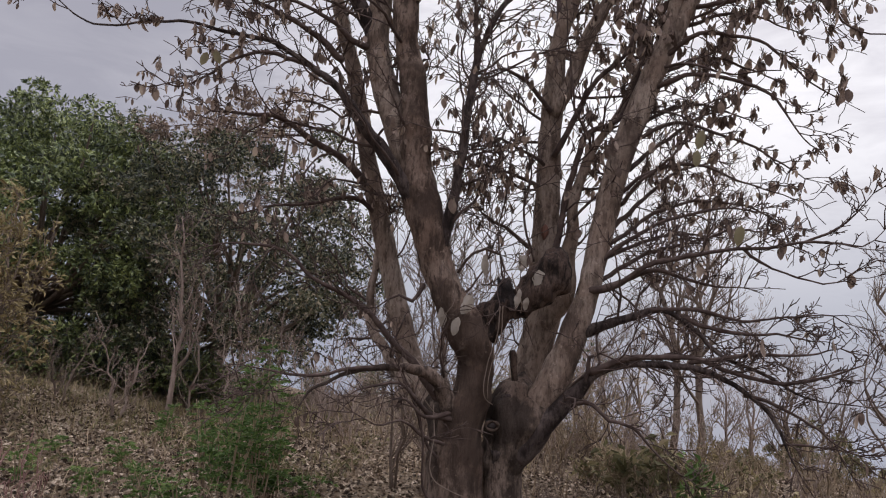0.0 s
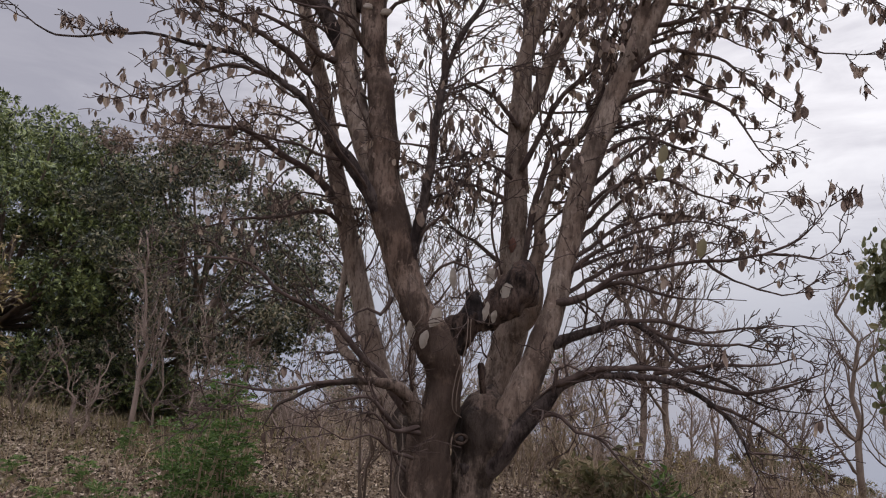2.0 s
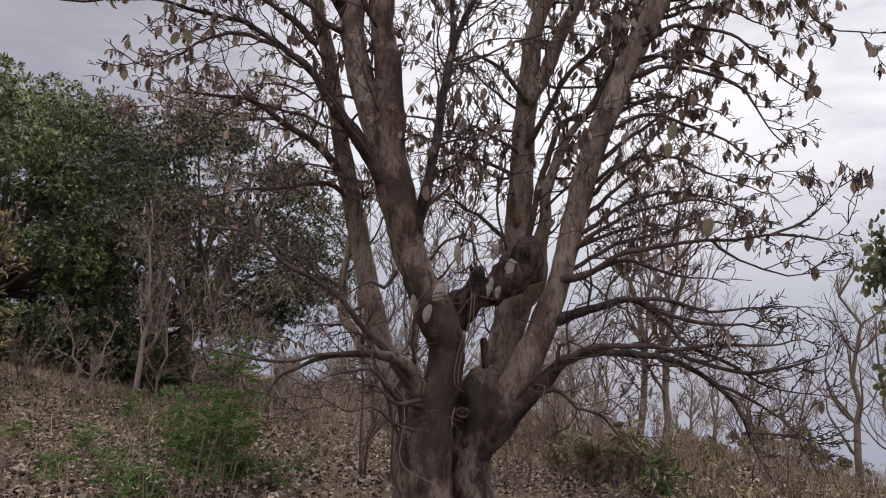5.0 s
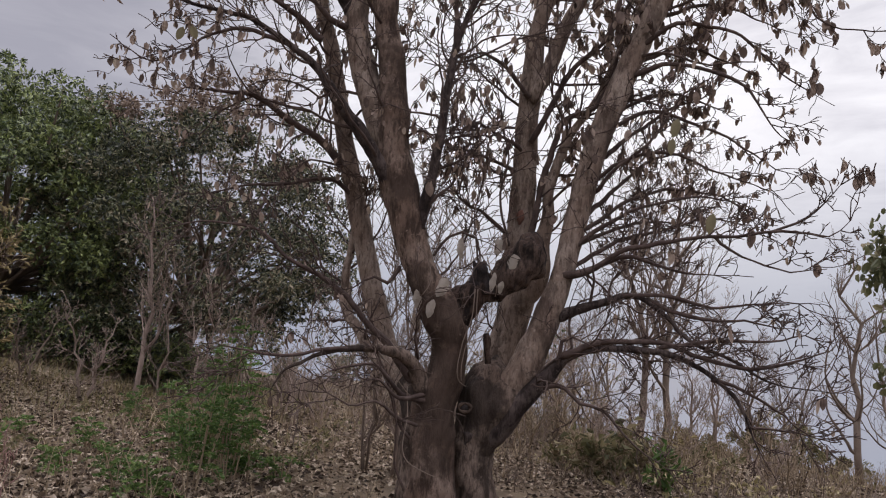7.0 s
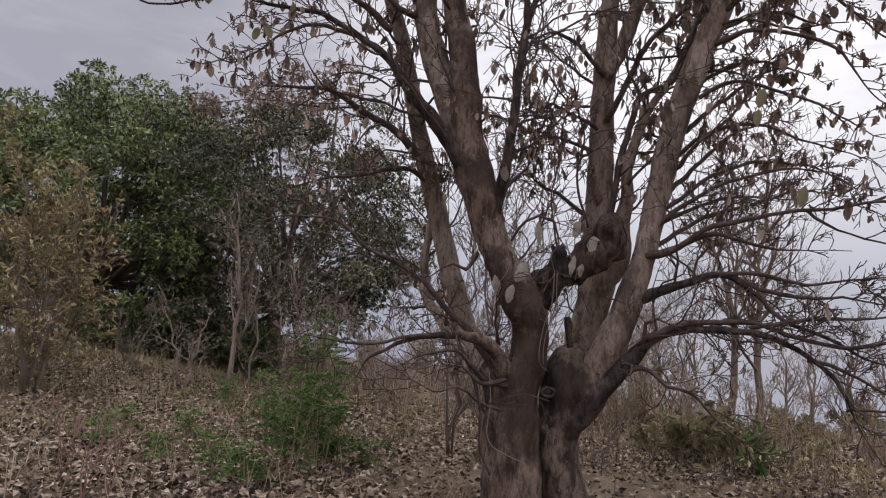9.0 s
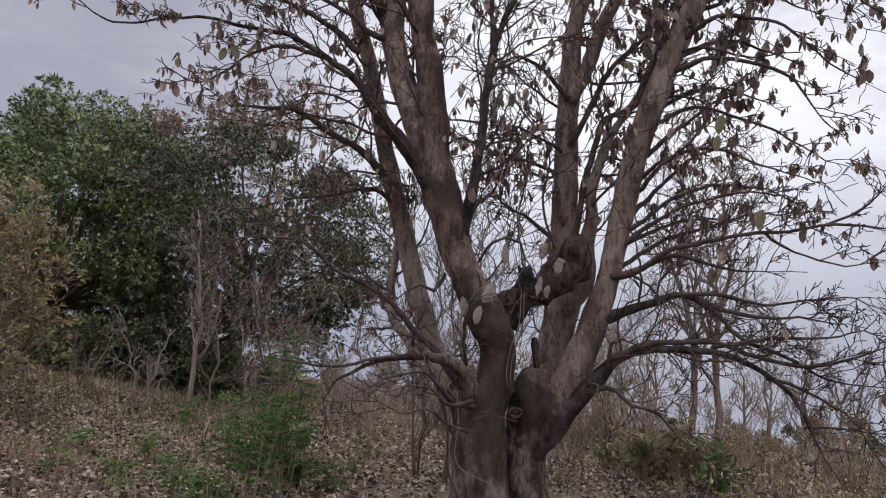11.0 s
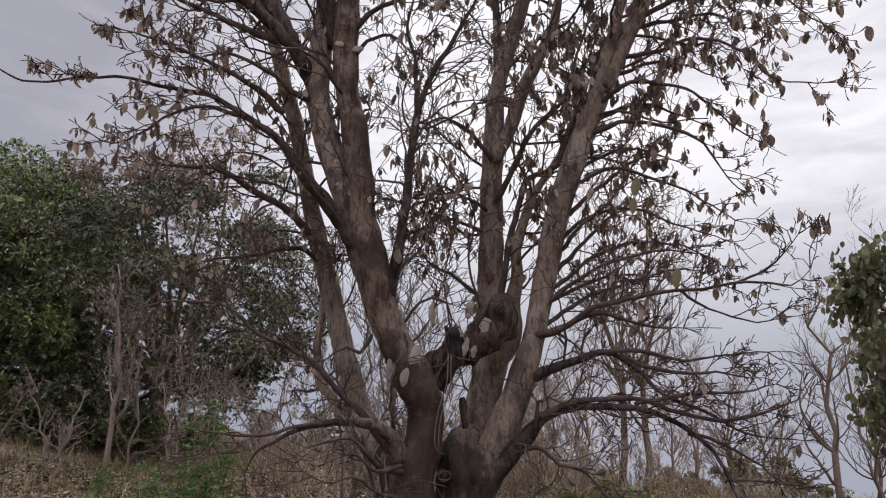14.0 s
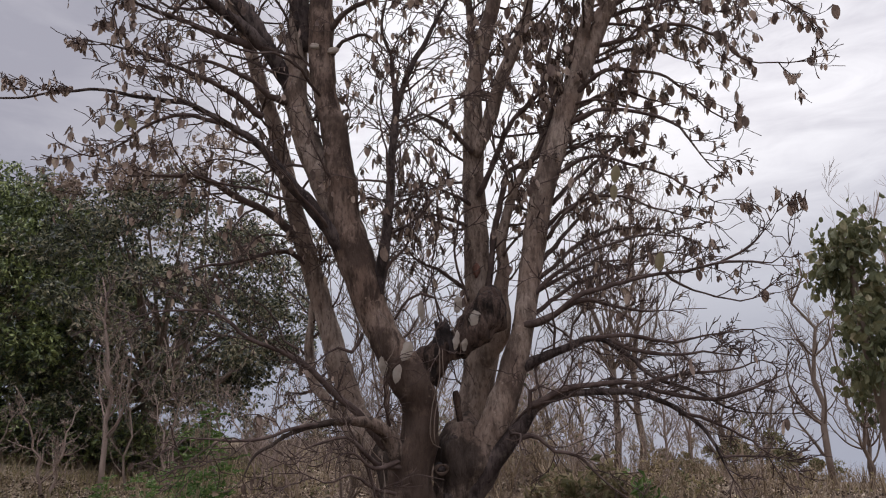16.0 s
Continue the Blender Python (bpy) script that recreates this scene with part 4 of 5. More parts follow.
# swollen, blackened burl where a large limb was lopped, and its charred stub
def lump(name, points, mat, rough, grain, sides=24, blunt=True, knobs=0):
    m = Mesh()
    for k in range(knobs):  # swellings where shoots died back
        a = np.array(points[int(rng.integers(1, len(points)))])
        out = rng.normal(size=3)
        out[1] -= 0.5
        out /= np.linalg.norm(out)
        c = a[:3] + out * a[3] * 0.72
        q = rng.uniform(0.035, 0.065)
        tube(m, [c, c + out * q * 0.6, c + out * q * 1.1, c + out * q * 1.4], [q, q * 1.05, q * 0.75, q * 0.3], 14, 0.5, 16.0, k * 2.0, True)
    places, radii = spline(points, 0.018)
    tube(m, places, radii, sides, rough, grain, 4.0, blunt)
    return keep(m.make(name, mat))


lump("burl", [(0.37, 5.94, 1.80, 0.135), (0.45, 5.92, 1.93, 0.132), (0.56, 5.90, 2.01, 0.118), (0.70, 5.88, 2.07, 0.116), (0.84, 5.86, 2.18, 0.146), (0.95, 5.86, 2.31, 0.158), (0.99, 5.90, 2.44, 0.132), (0.98, 5.93, 2.54, 0.085)], BURL_BARK, 0.40, 6.5, 56)
lump("stub", [(0.59, 5.86, 2.00, 0.088), (0.57, 5.83, 2.14, 0.074), (0.56, 5.82, 2.21, 0.066), (0.555, 5.82, 2.25, 0.052)], DARK_WOOD, 0.55, 13.0, 20)
for x, z, lean_, tall in ((0.52, 2.20, -0.02, 0.07), (0.57, 2.21, 0.015, 0.07), (0.60, 2.16, 0.02, 0.06), (0.545, 2.22, 0.005, 0.06)):
    lump("splinter", [(x, 5.83, z, 0.024), (x + lean_ * 0.5, 5.83, z + tall * 0.6, 0.018), (x + lean_, 5.83, z + tall, 0.006)], DARK_WOOD, 0.5, 20.0, 8)
for x, y, z, q in ((0.585, 6.05, 0.80, 0.07), (0.78, 6.03, 0.95, 0.065), (0.67, 6.06, 1.27, 0.075), (0.47, 6.04, 1.28, 0.045), (0.75, 6.05, 1.19, 0.05)):
    lump("knot", [(x - 0.02, y + 0.08, z - 0.03, q), (x, y, z + 0.01, q * 0.95), (x + 0.01, y - 0.04, z, q * 0.45)], DARK_BARK, 0.7, 8.0, 20)
# a knot-hole: a solid dark plug stands for its inner shade, ringed by a healed lip
lump("knot_hole_shade", [(0.50, 6.05, 1.06, 0.04), (0.512, 5.93, 1.05, 0.036), (0.515, 5.915, 1.048, 0.02)], DARK_WOOD, 0.3, 12.0, 12)
m = Mesh()
lip = [np.array((0.512 + 0.052 * math.cos(a), 5.925 + 0.012 * math.cos(a), 1.05 + 0.036 * math.sin(a))) for a in np.linspace(0, 2 * math.pi, 25)]
tube(m, lip, [0.013 + 0.003 * math.sin(3 * a) for a in np.linspace(0, 2 * math.pi, 25)], 8, 0.3, 20.0)
keep(m.make("healed_lip", BARK))


def scar(name, place, wide, high, tilt, depth, mat, ragged=0.12):
    """A pale healed cut: a low dome with a ragged edge, facing the way the limb pointed."""
    m = Mesh()
    n = 18
    pts, faces = [(0, -depth, 0)], []
    for ring, (s, d) in enumerate(((0.55, 0.9), (0.9, 0.55), (1.0, -0.6))):
        for k in range(n):
            a = 2 * math.pi * k / n
            q = s * (1 + ragged * noise.noise(Vector((math.cos(a) * 1.7 + place[0] * 9, math.sin(a) * 1.7, place[2] * 5))) * 2)
            pts.append((math.cos(a) * wide * q, -depth * d, math.sin(a) * high * q))
    faces += [(0, 1 + k, 1 + (k + 1) % n) for k in range(n)]
    for ring in range(2):
        a, b = 1 + ring * n, 1 + (ring + 1) * n
        faces += [(a + k, b + k, b + (k + 1) % n, a + (k + 1) % n) for k in range(n)]
    m.add(pts, faces)
    ob = m.make(name, mat)
    ob.matrix_basis = pose(*place, 0, tilt, 0)
    return keep(ob)


scar("scar", (-0.50, 5.80, 4.79), 0.045, 0.03, 10, 0.012, CUT_WOOD)
scar("scar", (-0.335, 5.80, 4.75), 0.055, 0.035, -12, 0.012, CUT_WOOD)
# bleached dead leaves caught on the bark and the burl
for x, y, z, length, width, tilt, turn in ((0.285, 5.71, 2.09, 0.21, 0.12, 26, 20), (0.035, 5.70, 1.98, 0.20, 0.09, -6, -25), (0.185, 5.71, 1.91, 0.19, 0.085, 12, 18), (0.815, 5.68, 2.33, 0.21, 0.135, -12, 8), (0.670, 5.70, 2.17, 0.20, 0.07, 6, 22), (0.71, 5.70, 2.45, 0.17, 0.12, 20, -20), (0.375, 5.70, 2.44, 0.22, 0.08, -8, 30), (0.735, 5.69, 2.10, 0.13, 0.06, 10, 0)):
    m = Mesh()
    pts, faces = leaf_shape(length * 0.85, width * 0.85, 0.22, 0.35, 9)
    ragged = [(p[0] * (1 + 0.5 * noise.noise(Vector((x * 31, p[2] * 26, p[0] * 14)))), p[1] + 0.012 * noise.noise(Vector((p[2] * 30, p[0] * 40, x * 7))), p[2]) for p in pts]
    m.add(ragged, faces)
    ob = m.make("dead_leaf", PALE_LEAF)
    ob.matrix_basis = pose(x, y, z, -4, tilt, turn)
    keep(ob)
scar("torn_wood", (0.955, 6.37, 2.80), 0.035, 0.07, 6, 0.03, RED_WOOD, 0.3)


def vine(points):
    m = Mesh()
    places, radii = spline([(*p, 0.0045) for p in points], 0.04)
    for i in range(len(places)):
        s = Vector(places[i] * 6)
        places[i] = places[i] + np.array((noise.noise(s), 0, noise.noise(s + Vector((3, 3, 3))))) * 0.014
    tube(m, places, radii, 6)
    keep(m.make("vine", BROWN_TWIG))


vine([(0.52, 5.75, 2.02), (0.50, 5.74, 1.80), (0.43, 5.77, 1.50), (0.42, 5.78, 1.30), (0.50, 5.90, 1.22)])
vine([(0.54, 5.75, 2.02), (0.53, 5.76, 1.78), (0.46, 5.78, 1.48), (0.45, 5.80, 1.28)])
vine([(0.02, 5.80, 1.20), (0.04, 5.76, 0.95), (0.03, 5.74, 0.70), (0.12, 5.72, 0.58), (0.30, 5.72, 0.52)])
vine([(0.05, 5.84, 1.12), (-0.02, 5.72, 1.20), (-0.10, 5.66, 1.34), (-0.22, 5.62, 1.46)])
vine([(0.60, 5.72, 2.30), (0.64, 5.72, 2.18), (0.70, 5.73, 2.05), (0.69, 5.75, 1.98)])
vine([(0.02, 5.72, 2.36), (0.12, 5.70, 2.22), (0.14, 5.72, 2.05), (0.08, 5.75, 1.93)])

# withered leaves, each hanging from its twig
leaf_meshes = []
for k, (ln, wd, cu, fo) in enumerate(((0.150, 0.085, 0.22, 0.40), (0.135, 0.080, -0.30, 0.65), (0.160, 0.090, 0.1, 0.30), (0.125, 0.062, 0.42, 0.85), (0.145, 0.055, -0.2, 0.95))):
    pts, faces = leaf_shape(ln, wd, cu, fo)
    me = bpy.data.meshes.new("leaf")
    me.from_pydata(pts, [], faces)
    me.materials.append(DRY_LEAF)
    me.update()
    leaf_meshes.append((me, pts, faces))
rest = Mesh()
singles = 0
order = rng.permutation(len(twig_ends))
total = 0
for idx in order:
    place, way = twig_ends[idx]
    low = place[2] < 2.35
    chance = 0.012 if low else (0.06 if place[2] < 3.0 else 0.22)
    if place[0] < -1.0 and 3.3 < place[2] < 4.3:
        chance *= 0.9
    elif place[0] < -1.6 and place[2] < 3.3:
        chance *= 0.4
    if place[0] > 1.5 and place[2] < 4.3:
        chance *= 0.5
    if place[0] > 1.9 and place[2] > 4.3:
        chance *= 0.8
    if abs(place[0] - 0.6) < 0.75 and place[2] < 4.8:
        chance *= 0.7 if place[2] < 3.7 else 0.45
    if 0.9 < place[0] < 2.9 and place[2] > 4.4:
        chance *= 1.9
    if rng.random() > chance or total > 11000:
        continue
    for one in range(int(rng.integers(1, 4))):  # leaves hang in ones, twos and threes
        total += 1
        k = int(rng.integers(len(leaf_meshes)))
        size = (0.33 + 0.5 * rng.random() ** 2) * (1.2 if place[0] > 1.5 and place[2] > 4.0 else (0.9 if place[0] < 0 else 1.0))
        at = place - way * 0.03 * one
        m = pose(*at, rng.normal() * 9, rng.normal() * 9, rng.uniform(0, 360)) @ Matrix.Scale(size, 4)
        if singles < 300 and 2.6 < place[2] < 5.6 and place[1] < 6.2:
            singles += 1
            ob = new("leaf", leaf_meshes[k][0])
            ob.matrix_basis = m
            keep(ob)
        else:
            rest.add([tuple(m @ Vector(p)) for p in leaf_meshes[k][1]], leaf_meshes[k][2])
keep(tagged(rest.make("leaves", DRY_LEAF), kind="stuff"))
# a few large leaves that have kept some green
for x, y, z, size, a in ((-2.00, 5.4, 3.92, 1.05, 20), (-1.93, 5.38, 3.93, 1.0, -25), (1.91, 5.0, 3.36, 1.35, 5), (1.87, 5.0, 3.20, 1.15, -6), (2.32, 5.3, 2.72, 1.5, 0)):
    pts, faces = leaf_shape(0.115, 0.065, 0.15, 0.3)
    m = Mesh()
    m.add(pts, faces)
    ob = m.make("green_leaf", LIME_LEAF)
    ob.matrix_basis = pose(x, y, z, 8, a, 15) @ Matrix.Scale(size, 4)
    keep(ob)


# ---- trees and shrubs around ----
def on_ground(az, dist):
    x, y = dist * math.sin(radians(az)), dist * math.cos(radians(az))
    return Vector((x, y, ground_height(x, y)))


def leafy_tree(name, category, label, az, dist, height, clear, wide, lobes, leaves, leaf, mat, seed, trunk_lean=(0, 0), deep=None, holes=(), dome=0.5, withered=None):
    """A tree with a dense crown of small leaves in uneven clumps on real limbs."""
    r = np.random.default_rng(seed)
    at = on_ground(az, dist)
    ob = thing(name, label, category, place=at)
    deep = deep or wide
    mid_z = (height + clear) / 2
    tall = (height - clear) / 2
    trunk = Mesh()
    fork = np.array((trunk_lean[0], trunk_lean[1], clear + 0.2 * (height - clear)))
    tube(trunk, *spline([(0, 0, -0.3, 0.042 * height), (fork[0] * 0.3, 0, fork[2] * 0.4, 0.032 * height), (*fork, 0.026 * height)], 0.15), 12, 0.15, 3.0)
    trunk.make("trunk", BROWN_TWIG, ob)
    tufts = {mat: ([], [], [])}
    if withered:
        tufts[withered] = ([], [], [])
    for k in range(lobes):
        while True:
            v = r.normal(size=3)
            v /= np.linalg.norm(v)
            if v[2] > -0.75:
                break
        u = r.uniform(0.35, 1.0) ** 0.5
        bulge = 1 + 0.22 * noise.noise(Vector((v[0] * 2.2 + seed, v[1] * 2.2, v[2] * 2.2)))
        c = np.array((v[0] * wide * u * bulge + trunk_lean[0], v[1] * deep * u * bulge, mid_z + v[2] * tall * u * bulge))
        c[2] -= dome * max(0.0, v[2]) * tall * (v[0] ** 2 + v[1] ** 2) * u
        if any(math.hypot(c[0] - hx, c[2] - hz) < hr for hx, hz, hr in holes):
            continue
        if k % 5 == 0:
            a = fork * 0.55 + c * 0.45 + r.normal(size=3) * 0.25
            one = Mesh()
            tube(one, *spline([(*fork, 0.011 * height), (*a, 0.007 * height), (*c, 0.002 * height)], 0.3), 6)
            one.make("limb", BROWN_TWIG, ob)
        # each clump carries shoots, and each shoot ends in a drooping tuft of leaves
        shoots = int(leaves / lobes / 7 * r.uniform(0.5, 1.5))
        size = r.uniform(0.26, 0.58) * wide / 3.2
        p = r.normal(size=(shoots, 3))
        p[:, 2] += 0.25
        p /= np.linalg.norm(p, axis=1)[:, None]
        p *= (r.uniform(0.25, 1.0, size=(shoots, 1)) ** 0.45) * size * np.array((1.15, 1.15, 0.8))
        n = shoots * 7
        out = np.repeat(p / size, 7, axis=0)
        around = r.normal(size=(n, 3))
        around /= np.linalg.norm(around, axis=1)[:, None]
        d = around + out * 0.75
        d[:, 2] -= 0.35
        d /= np.linalg.norm(d, axis=1)[:, None]
        dry = withered and abs(c[0] - 0.7) < 1.9 and c[2] + 1.6 * noise.noise(Vector(c) * 0.9) > mid_z + 0.62 * tall
        cs, dirs, ls = tufts[withered if dry else mat]
        cs.append(c + np.repeat(p, 7, axis=0) + d * leaf * 0.12)
        dirs.append(d)
        ls.append(r.uniform(0.7, 1.25, size=n) * leaf)
    for look_, (cs, dirs, ls) in tufts.items():
        cs, dirs, ls = np.concatenate(cs), np.concatenate(dirs), np.concatenate(ls)
        tagged(blades("crown" if look_ is mat else "withered_crown", look_, ob, cs, dirs, ls, ls * 0.36, r, 0.2), kind="stuff")
    return ob


def bare_plant(name, label, category, at, height, stems, radius, spread, seed, mat, kids=(7, 4), leaf=None, leaf_n=0.3, leaf_len=0.05, group="", leafw=0.35, levels=3, lift=0.25, bend=0.3, shrink=0.5, lean=(0, 0), fork_from=0.12):
    """A leafless sapling or shrub: one or more stems from the base, with branches; leaf: a sparse foliage."""
    r = np.random.default_rng(seed)
    ob = thing(name, label, category, group, place=at)
    ends = []
    for s in range(stems):
        a = 2 * math.pi * (s + r.uniform(0, 0.8)) / stems
        out = np.array((math.cos(a), math.sin(a), 0)) * spread * (r.uniform(0.4, 1.0) if stems > 1 else 0.15)
        h = height * (r.uniform(0.65, 1.0) if stems > 1 else 1.0)
        m = Mesh()
        n = 9
        places, radii = [np.array((out[0] * 0.10, out[1] * 0.10, -0.08))], [radius]
        for i in range(1, n + 1):
            u = i / n
            places.append(np.array((out[0] * (0.1 + 0.9 * u ** 1.3) + lean[0] * u, out[1] * (0.1 + 0.9 * u ** 1.3) + lean[1] * u, h * u)) + r.normal(size=3) * 0.018 * h)
            radii.append(radius * (1 - 0.82 * u))
        tube(m, places, np.maximum(radii, 0.003), 7, 0.08, 4.0)
        stem = m.make("trunk" if stems == 1 else "stem", mat, ob)
        t = Mesh()
        for c in range(kids[0] * 2):
            u = r.uniform(fork_from, 1.0)
            i = min(n, max(1, int(u * n)))
            d = places[i] - places[i - 1]
            d /= np.linalg.norm(d)
            side = r.normal(size=3)
            side[2] *= 0.4
            side -= d * (side @ d)
            side /= np.linalg.norm(side)
            grow(t, r, places[i], d * 0.6 + side * 0.75, h * r.uniform(0.18, 0.42) * (1.15 - 0.6 * u), max(radii[i] * 0.5, 0.004), 0, ends, bend, lift, 4, kids[1:], 0.7, shrink, levels, h * 0.03)
        tagged(t.make("twig_spray", mat, stem), kind="stuff")
    if leaf is not None and ends:
        pick = [e for e in ends if r.random() < leaf_n]
        if pick:
            cs = np.array([e[0] for e in pick])
            ds = np.array([e[1] for e in pick]) + r.normal(size=(len(pick), 3)) * 0.5
            ds[:, 2] -= 0.3
            ls = r.uniform(0.6, 1.3, size=len(pick)) * leaf_len
            tagged(blades("foliage", leaf, ob, cs, ds, ls, ls * leafw, r), kind="stuff")
    return ob


leafy_tree("leafy_tree", "tree", "dense dark green mango tree on the bank", -29.8, 20.5, 7.12, 0.0, 3.9, 290, 128000, 0.135, MANGO_LEAF, 21, dome=0.4)
leafy_tree("leafy_tree", "tree", "dark olive tree with dusty browning leaves", -17.9, 19.0, 7.9, 0.0, 3.75, 255, 90000, 0.12, DULL_LEAF, 22, trunk_lean=(0.4, 0), holes=((-0.6, 4.4, 0.35), (-1.9, 3.4, 0.35), (0.9, 3.3, 0.35)), dome=0.16, withered=RUST_LEAF)

# pale bare saplings and shrubs below the dark trees
bare_plant("bare_sapling", "pale grey leafless sapling on the bank", "sapling", on_ground(-20.2, 14.8), 4.0, 1, 0.06, 0.5, 31, GREY_TWIG, (9, 4, 2), group="bare saplings", fork_from=0.3, lift=0.7)
bare_plant("bare_sapling", "pale grey leafless sapling on the bank", "sapling", on_ground(-23.6, 13.6), 1.9, 2, 0.03, 0.6, 32, GREY_TWIG, (7, 4, 2), group="bare saplings")
for k, (az, dist, h, st) in enumerate(((-18.3, 14.5, 3.4, 1), (-15.5, 14.0, 2.9, 2), (-12.0, 13.5, 2.3, 2), (-9.0, 13.5, 1.8, 2), (-27.5, 14.0, 1.6, 2), (-6.5, 12.5, 1.4, 2))):
    bare_plant("bare_shrub", "brownish grey leafless shrub with fine twigs", "shrub", on_ground(az, dist), h, st, 0.024, 0.9, 40 + k, GREY_TWIG if k % 2 else BROWN_TWIG, (8, 4, 2), group="bare shrubs", lift=0.5)
bare_plant("tan_bush", "tall bush with yellowish brown withered leaves", "bush", on_ground(-33.5, 12.0), 3.7, 5, 0.035, 1.1, 51, BROWN_TWIG, (8, 4, 3), TAN_LEAF, 1.0, 0.115)
# slender shoots and saplings standing behind the great tree
for k, (az, dist, h, st, sp) in enumerate(((-8.6, 11.4, 2.2, 2, 0.5), (-2.6, 8.4, 3.9, 3, 0.4), (-0.5, 8.2, 3.9, 3, 0.4), (1.8, 7.8, 3.8, 3, 0.4), (3.8, 8.0, 3.6, 3, 0.4))):
    bare_plant("slender_sapling", "clump of slender leafless shoots behind the tree", "sapling", on_ground(az, dist), h, st, 0.017, sp, 400 + k, GREY_TWIG if k % 2 == 0 else BROWN_TWIG, (6, 4, 2), group="slender saplings", lift=0.5, bend=0.22)
for k, (az, dist, h) in enumerate(((-29.5, 5.6, 0.75), (-27.8, 5.9, 0.6), (-31.0, 6.3, 0.7))):
    bare_plant("red_stalked_weed", "dry weed with reddish upright stalks", "weed", on_ground(az, dist), h, 3, 0.006, 0.15, 420 + k, RED_STALK, (2, 1), group="red-stalked weeds", levels=2, lift=0.5, fork_from=0.4)
# feathery green shrubs near the bank
def feather_shrub(at, height, stems, spread, seed, label):
    """Upright stems set with fronds, each frond a rib with two rows of narrow leaflets."""
    r = np.random.default_rng(seed)
    ob = thing("green_shrub", label, "shrub", "green shrubs", place=at)
    cs, ds, ls = [], [], []
    for s in range(stems):
        a = r.uniform(0, 2 * math.pi)
        out = np.array((math.cos(a), math.sin(a) * 0.7, 0)) * spread * r.uniform(0.3, 1.0)
        h = height * r.uniform(0.6, 1.0)
        m = Mesh()
        places, radii = spline([(out[0] * 0.3, out[1] * 0.3, -0.05, 0.008), (out[0] * 0.6, out[1] * 0.6, h * 0.5, 0.006), (*(out + np.array((0, 0, h))), 0.003)], 0.06)
        tube(m, places, radii, 5)
        m.make("stem", SCRUB, ob)
        for k in range(int(4 + h * 6)):
            u = r.uniform(0.25, 1.0)
            p = places[min(len(places) - 1, int(u * (len(places) - 1)))]
            b = r.uniform(0, 2 * math.pi)
            d = np.array((math.cos(b), math.sin(b), r.uniform(0.1, 0.9)))
            d /= np.linalg.norm(d)
            ln = r.uniform(0.14, 0.30) * (1.25 - 0.6 * u)
            side = np.cross(d, (0, 0, 1))
            side /= np.linalg.norm(side)
            n = int(ln / 0.02)
            for q in range(n):
                c = p + d * ln * (q + 1) / n + np.array((0, 0, -0.5)) * (ln * (q / n) ** 2)
                for sg in (-1, 1):
                    cs.append(c)
                    ds.append(side * sg + d * 0.55 + r.normal(size=3) * 0.18)
                    ls.append(r.uniform(0.034, 0.058))
    ls = np.array(ls)
    tagged(blades("foliage", FRESH_LEAF, ob, cs, ds, ls, ls * 0.5, r), kind="stuff")
    return ob


for k, (az, dist, h, st, sp) in enumerate(((-13.2, 7.2, 1.62, 8, 0.32), (-19.9, 6.5, 0.5, 4, 0.30), (-11.4, 7.4, 0.85, 6, 0.32), (-15.4, 6.7, 1.05, 8, 0.38), (-18.2, 6.3, 0.5, 5, 0.32), (-16.6, 7.8, 1.05, 7, 0.34), (-14.4, 7.6, 1.3, 5, 0.3))):
    feather_shrub(on_ground(az, dist), h, st, sp, 61 + k, "fresh green feathery shrub among dry leaves")
for k, (az, dist, h, st) in enumerate(((-22.8, 9.0, 0.55, 3), (-9.0, 7.6, 0.4, 3), (-20.3, 11.3, 0.8, 4), (-11.8, 10.5, 1.25, 3), (-27.0, 10.0, 0.4, 2), (3.0, 9.5, 0.3, 3), (-29.0, 8.2, 0.5, 3), (-24.6, 7.6, 0.4, 3), (-17.4, 9.6, 0.7, 3), (-21.6, 8.0, 0.45, 3), (-15.0, 10.6, 0.8, 3), (-12.4, 9.2, 0.6, 3))):
    feather_shrub(on_ground(az, dist), h, st, 0.2, 71 + k, "small fresh green shrub in dry grass")

# bare trees down the slope
bare_plant("far_bare_tree", "slender leafless tree on the far slope", "tree", on_ground(18.5, 16.0), 6.2, 1, 0.085, 0.5, 81, BROWN_TWIG, (17, 5, 3), group="bare trees on the slope", fork_from=0.3, lift=0.6, bend=0.22)
bare_plant("far_bare_tree", "slender leafless tree on the far slope", "tree", on_ground(20.3, 16.5), 6.5, 1, 0.09, 0.7, 82, BROWN_TWIG, (17, 5, 3), group="bare trees on the slope", fork_from=0.3, lean=(0.3, 0), lift=0.6, bend=0.22)
for k, (az, dist, h, rad, st) in enumerate(((33.3, 16.0, 4.6, 0.075, 1), (35.6, 17.0, 3.9, 0.05, 2), (24.3, 18.0, 4.2, 0.035, 2), (15.8, 16.0, 4.0, 0.03, 2), (26.0, 19.0, 3.6, 0.05, 2), (22.5, 14.0, 2.0, 0.035, 1), (14.0, 15.0, 2.4, 0.03, 2), (29.0, 20.0, 3.2, 0.05, 2), (38.6, 18.0, 6.2, 0.07, 1), (2.0, 15.0, 2.4, 0.05, 2), (-2.0, 17.0, 3.0, 0.06, 2), (12.0, 18.0, 3.0, 0.04, 3))):
    bare_plant("far_bare_tree", "thin leafless tree on the far slope", "tree", on_ground(az, dist), h, st, rad, 0.8, 90 + k, GREY_TWIG if k % 3 == 2 else BROWN_TWIG, (11, 5, 3), group="bare trees on the slope", fork_from=0.2, lift=0.5, bend=0.25)


